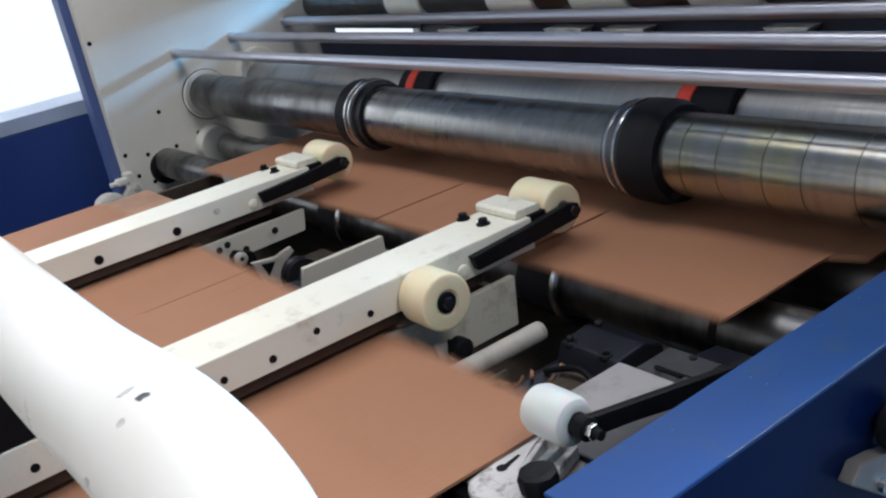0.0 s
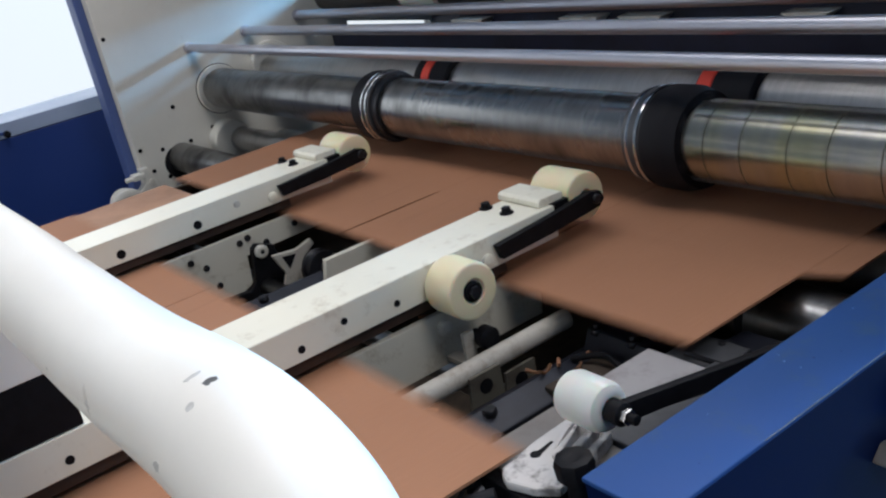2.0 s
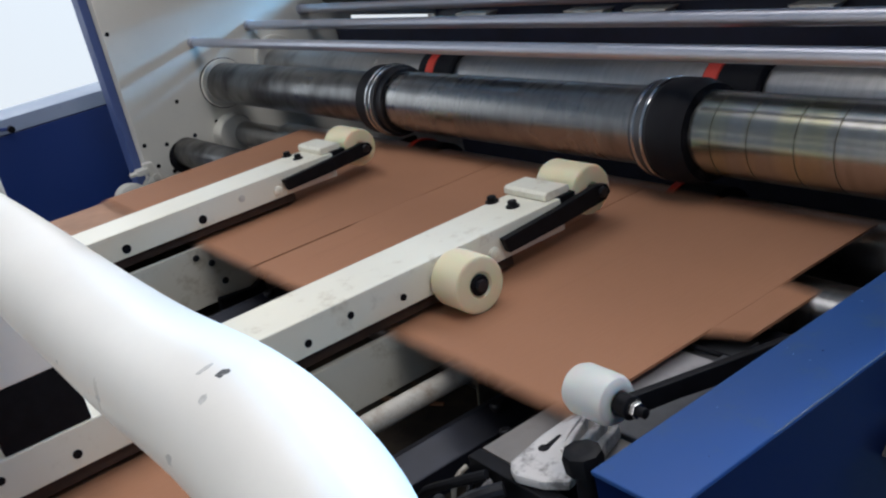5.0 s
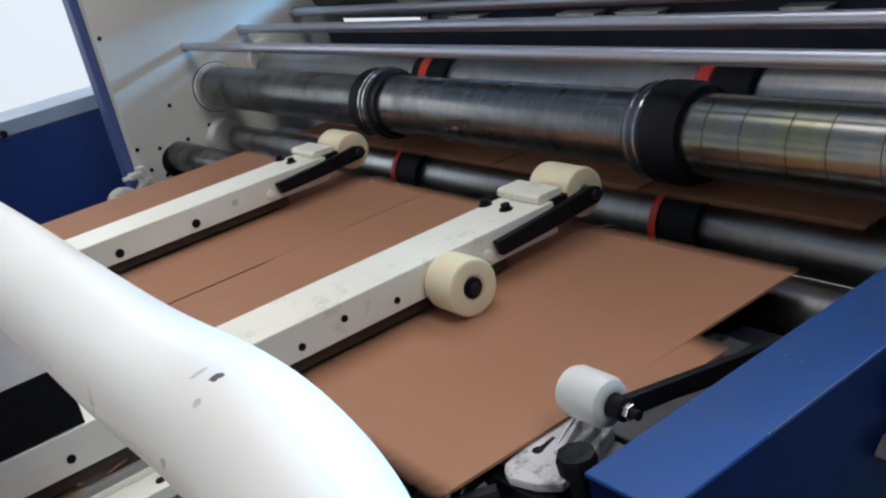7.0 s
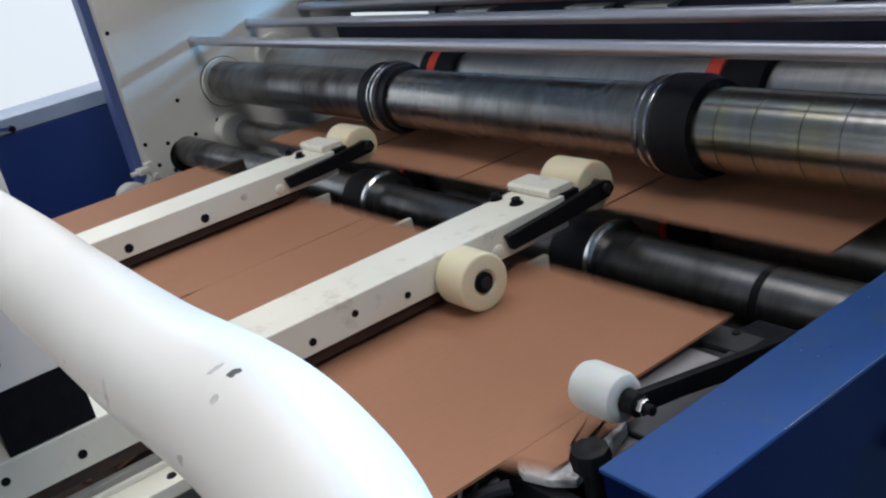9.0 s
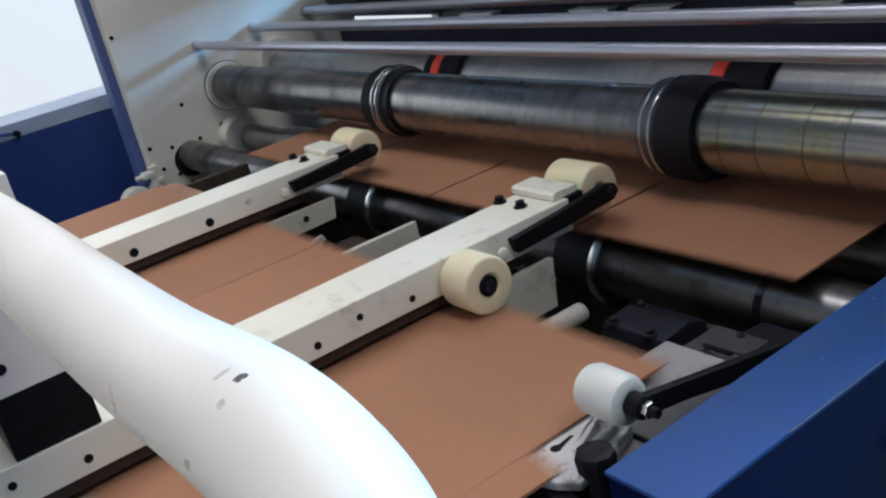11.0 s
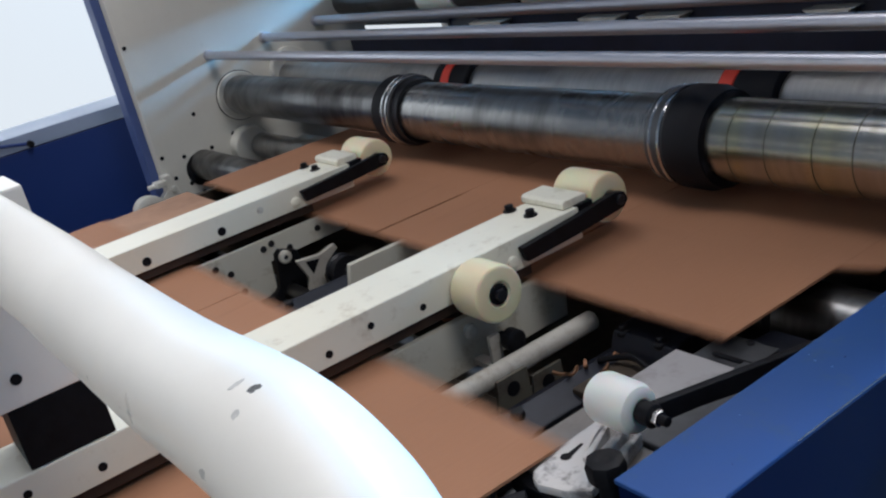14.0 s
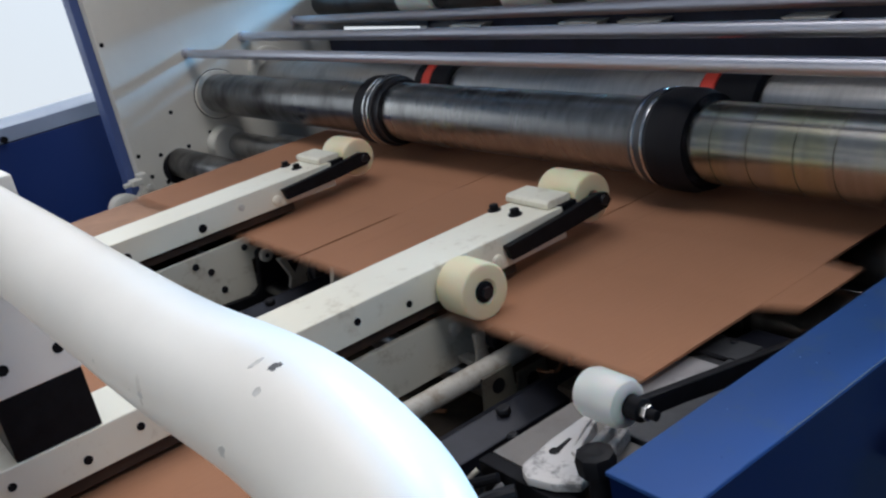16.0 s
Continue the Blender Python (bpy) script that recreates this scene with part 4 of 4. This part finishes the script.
def paint_chip(place, normal, along, length, width, mat):
    """A ragged thin patch lying on the tube, its length along a direction."""
    bm = bmesh.new()
    r = random.Random(int(length * 1e5))
    ring = [bm.verts.new((length * math.cos(a) * r.uniform(0.7, 1.1), width * math.sin(a) * r.uniform(0.6, 1.1), 0.0)) for a in (2 * math.pi * k / 14 for k in range(14))]
    bm.faces.new(ring)
    ext = bmesh.ops.extrude_face_region(bm, geom=bm.faces[:])
    bmesh.ops.translate(bm, verts=[v for v in ext["geom"] if isinstance(v, bmesh.types.BMVert)], vec=(0, 0, 0.0005))
    bmesh.ops.recalc_face_normals(bm, faces=bm.faces[:])
    n = Vector(normal).normalized()
    u = Vector(along)
    u = (u - n * u.dot(n)).normalized()
    turn = Matrix((u, n.cross(u), n)).transposed().to_4x4()
    part("paint_chip", bm, mat, guard, "chipped paint spot", Matrix.Translation(Vector(place) - 0.0001 * n) @ turn)


paint_chip((3.0626, 0.1351, 1.3986), (0.134, -0.145, 0.98), (0.04, 0.19, 0.02), 0.0046, 0.0032, CHIP)
paint_chip((3.0679, 0.1197, 1.3929), (0.077, -0.488, 0.869), (0.18, 0.14, 0.06), 0.003, 0.0034, WORN)
paint_chip((3.0482, 0.1305, 1.3986), (0.004, -0.248, 0.969), (0.03, 0.2, 0.05), 0.0052, 0.002, WORN)
paint_chip((2.9227, 0.0953, 1.3545), (0.021, -0.994, 0.104), (0.56, 0.05, 0.0), 0.005, 0.0034, WORN)
paint_chip((3.0521, 0.0972, 1.361), (0.091, -0.987, 0.131), (0.48, -0.0, 0.07), 0.006, 0.004, WORN)
paint_chip((2.8307, 0.0936, 1.3538), (0.143, -0.985, 0.098), (0.88, 0.0, 0.09), 0.003, 0.002, WORN)

# ---- cardboard sheets ----
LEN, PITCH, ZS = 0.682, 1.005, 0.95
SLOWER, Y_GRIP = 0.70, 1.04   # speed in the slotter against the speed past the outfeed shaft, which takes over at Y_GRIP
X0, X1, XT, CUT, FLAP, FLAP2, REAR = 0.690, 2.680, 2.738, 0.0046, 0.258, 0.240, 0.0015


def first_sheet():
    """A box blank: slotted flaps at the leading and trailing edge, pressed creases, a glue tab at one side."""
    blank = thing("cardboard_sheet", pose(0, 0, ZS), "brown kraft cardboard blank with slots and a glue tab", "cardboard sheet", "cardboard sheets running through")
    lines, half, deep, low = (1.2, 1.704, 2.181), 0.0022, -0.0003, -0.0045
    y_a, y_b = FLAP, LEN - FLAP2
    for y0, y1, gap in ((0.0, y_a - half, CUT), (y_b + half, LEN, REAR)):
        edges = [X0] + [v for c in lines for v in (c - gap, c + gap)] + [X1 - 0.004]
        for x0, x1 in zip(edges[::2], edges[1::2]):
            part("flap", box(x0, x1, y0, y1, low, 0.0, 0), CARD, blank)
    edges = [X0] + [v for c in lines for v in (c - half, c + half)] + [X1 - half]
    for x0, x1 in zip(edges[::2], edges[1::2]):
        part("panel", box(x0, x1, y_a + half, y_b - half, low, 0.0, 0), CARD, blank)
    for c, top in zip((*lines, X1), (deep, deep, deep, -0.0004)):
        part("crease", box(c - half, c + half, y_a + half, y_b - half, low, top, 0), CARD, blank)
    for y in (y_a, y_b):
        part("crease", box(X0, X1 - 0.004, y - half, y + half, low, deep, 0), CARD, blank)
    part("glue_tab", prism([(X1 + half, y_a + 0.004), (XT, y_a + 0.026), (XT, y_b - 0.012), (X1 + half, y_b - 0.004)], "z", low, 0.0), CARD, blank)
    return blank


def lead(t):
    """Where the leading edge of the sheet with number 0 is at t seconds."""
    g = np.interp(t, [0, 4, 6.5, 7.1, 8.0, 9, 11.7, 12.5, 14, 16], [1.047, 0.76, 0.512, 0.455, 0.35, 0.272, 0.081, 0.042, -0.08, -0.235])
    return float(g) - 2 * PITCH * t


def eased(y):
    """The sheets come slowly out of the slotter and are pulled away faster by the outfeed shaft."""
    u = y - Y_GRIP
    return y if u < -0.03 else Y_GRIP + SLOWER * u if u > 0.03 else Y_GRIP + u - (1 - SLOWER) * (u + 0.03) ** 2 / 0.12


Y_FEED, Y_OUT = 2.75, -3.1
SHEETS = []
blank = first_sheet()
for k in range(-5, 37):
    SHEETS.append((k, blank if k == -5 else copy_thing(blank, pose(0, 0, ZS))))
delivery = thing("delivery_table", pose(0, 0, 0), "dark steel table that takes the finished sheets", "table")
part("top", box(0.6, 2.8, Y_OUT - 0.15, Y_OUT + 0.85, 0.66, 0.70, 0.003), DARK, delivery)
for x in (0.64, 2.7):
    for y in (Y_OUT - 0.1, Y_OUT + 0.74):
        part("leg", box(x, x + 0.06, y, y + 0.06, 0.0, 0.659, 0.002), DARK, delivery)
feeder = thing("feed_table", pose(0, 0, 0), "steel feed table behind the machine", "table")
part("top", box(0.6, 2.8, 2.6, 3.6, 0.90, 0.94, 0.003), DARK, feeder)
for x in (0.64, 2.7):
    for y in (2.64, 3.5):
        part("leg", box(x, x + 0.06, y, y + 0.06, 0.0, 0.899, 0.002), DARK, feeder)


# ---- what moves ----
def turn_rows(x, y, z, degrees_per_second, step):
    n = int(round(16.0 * FPS / step))
    return [(k * step / FPS, pose(x, y, z, degrees_per_second * k * step / FPS)) for k in range(n + 1)]


def sheet_rows(k):
    times = [i / FPS for i in range(0, 16 * FPS + 1)]
    ys = [eased(lead(t) + k * PITCH) for t in times]
    rows = []
    start = next((i for i, y in enumerate(ys) if y < Y_FEED), None)
    if start is None:
        start = len(ys)
    if start > 0:
        last = min(start, len(ys) - 1)
        behind = lambda i: max(0.0, (ys[i] - Y_FEED) / (SLOWER * PITCH))
        rows.append((0.0, pose(0, Y_FEED, ZS + 0.0055 * behind(0))))
        if start == len(ys):
            rows.append((16.0, pose(0, Y_FEED, ZS + 0.0055 * behind(last))))
            return rows
        rows.append((times[start - 1], pose(0, Y_FEED, ZS)))if start > 1 else None
    for i in range(start, len(ys)):
        if ys[i] < Y_OUT:
            z = 0.706 + 0.0055 * (k + 6)
            if times[i] + 0.3 <= 16.0:
                rows.append((times[i] + 0.3, pose(0, Y_OUT, z)))
                rows.append((16.0, pose(0, Y_OUT, z))) if times[i] + 0.3 < 15.9 else None
            else:
                rows.append((16.0, pose(0, Y_OUT, 0.9)))
            break
        if (i - start) % 2 == 0 or i == len(ys) - 1:
            rows.append((times[i], pose(0, ys[i], ZS)))
    return rows


def motions():
    for k, ob in SHEETS:
        walk(ob, sheet_rows(k))
    walk(upper_slotter, turn_rows(0, 1.372, 1.069, -1010, 2))
    walk(rear_upper, turn_rows(0, 1.62, 1.060, -1010, 2))
    walk(lower_slotter, turn_rows(0, 1.400, 0.860, 1035, 2))
    walk(feed_shaft, turn_rows(0, 1.17, 0.856, 1280, 2))
    walk(roller_rear, turn_rows(0, 1.93, 1.285, -1300, 2))
    for ob, x, y, z, r in WHEELS:
        walk(ob, turn_rows(x, y, z, -math.degrees(2.085 / r), 1))


motions()
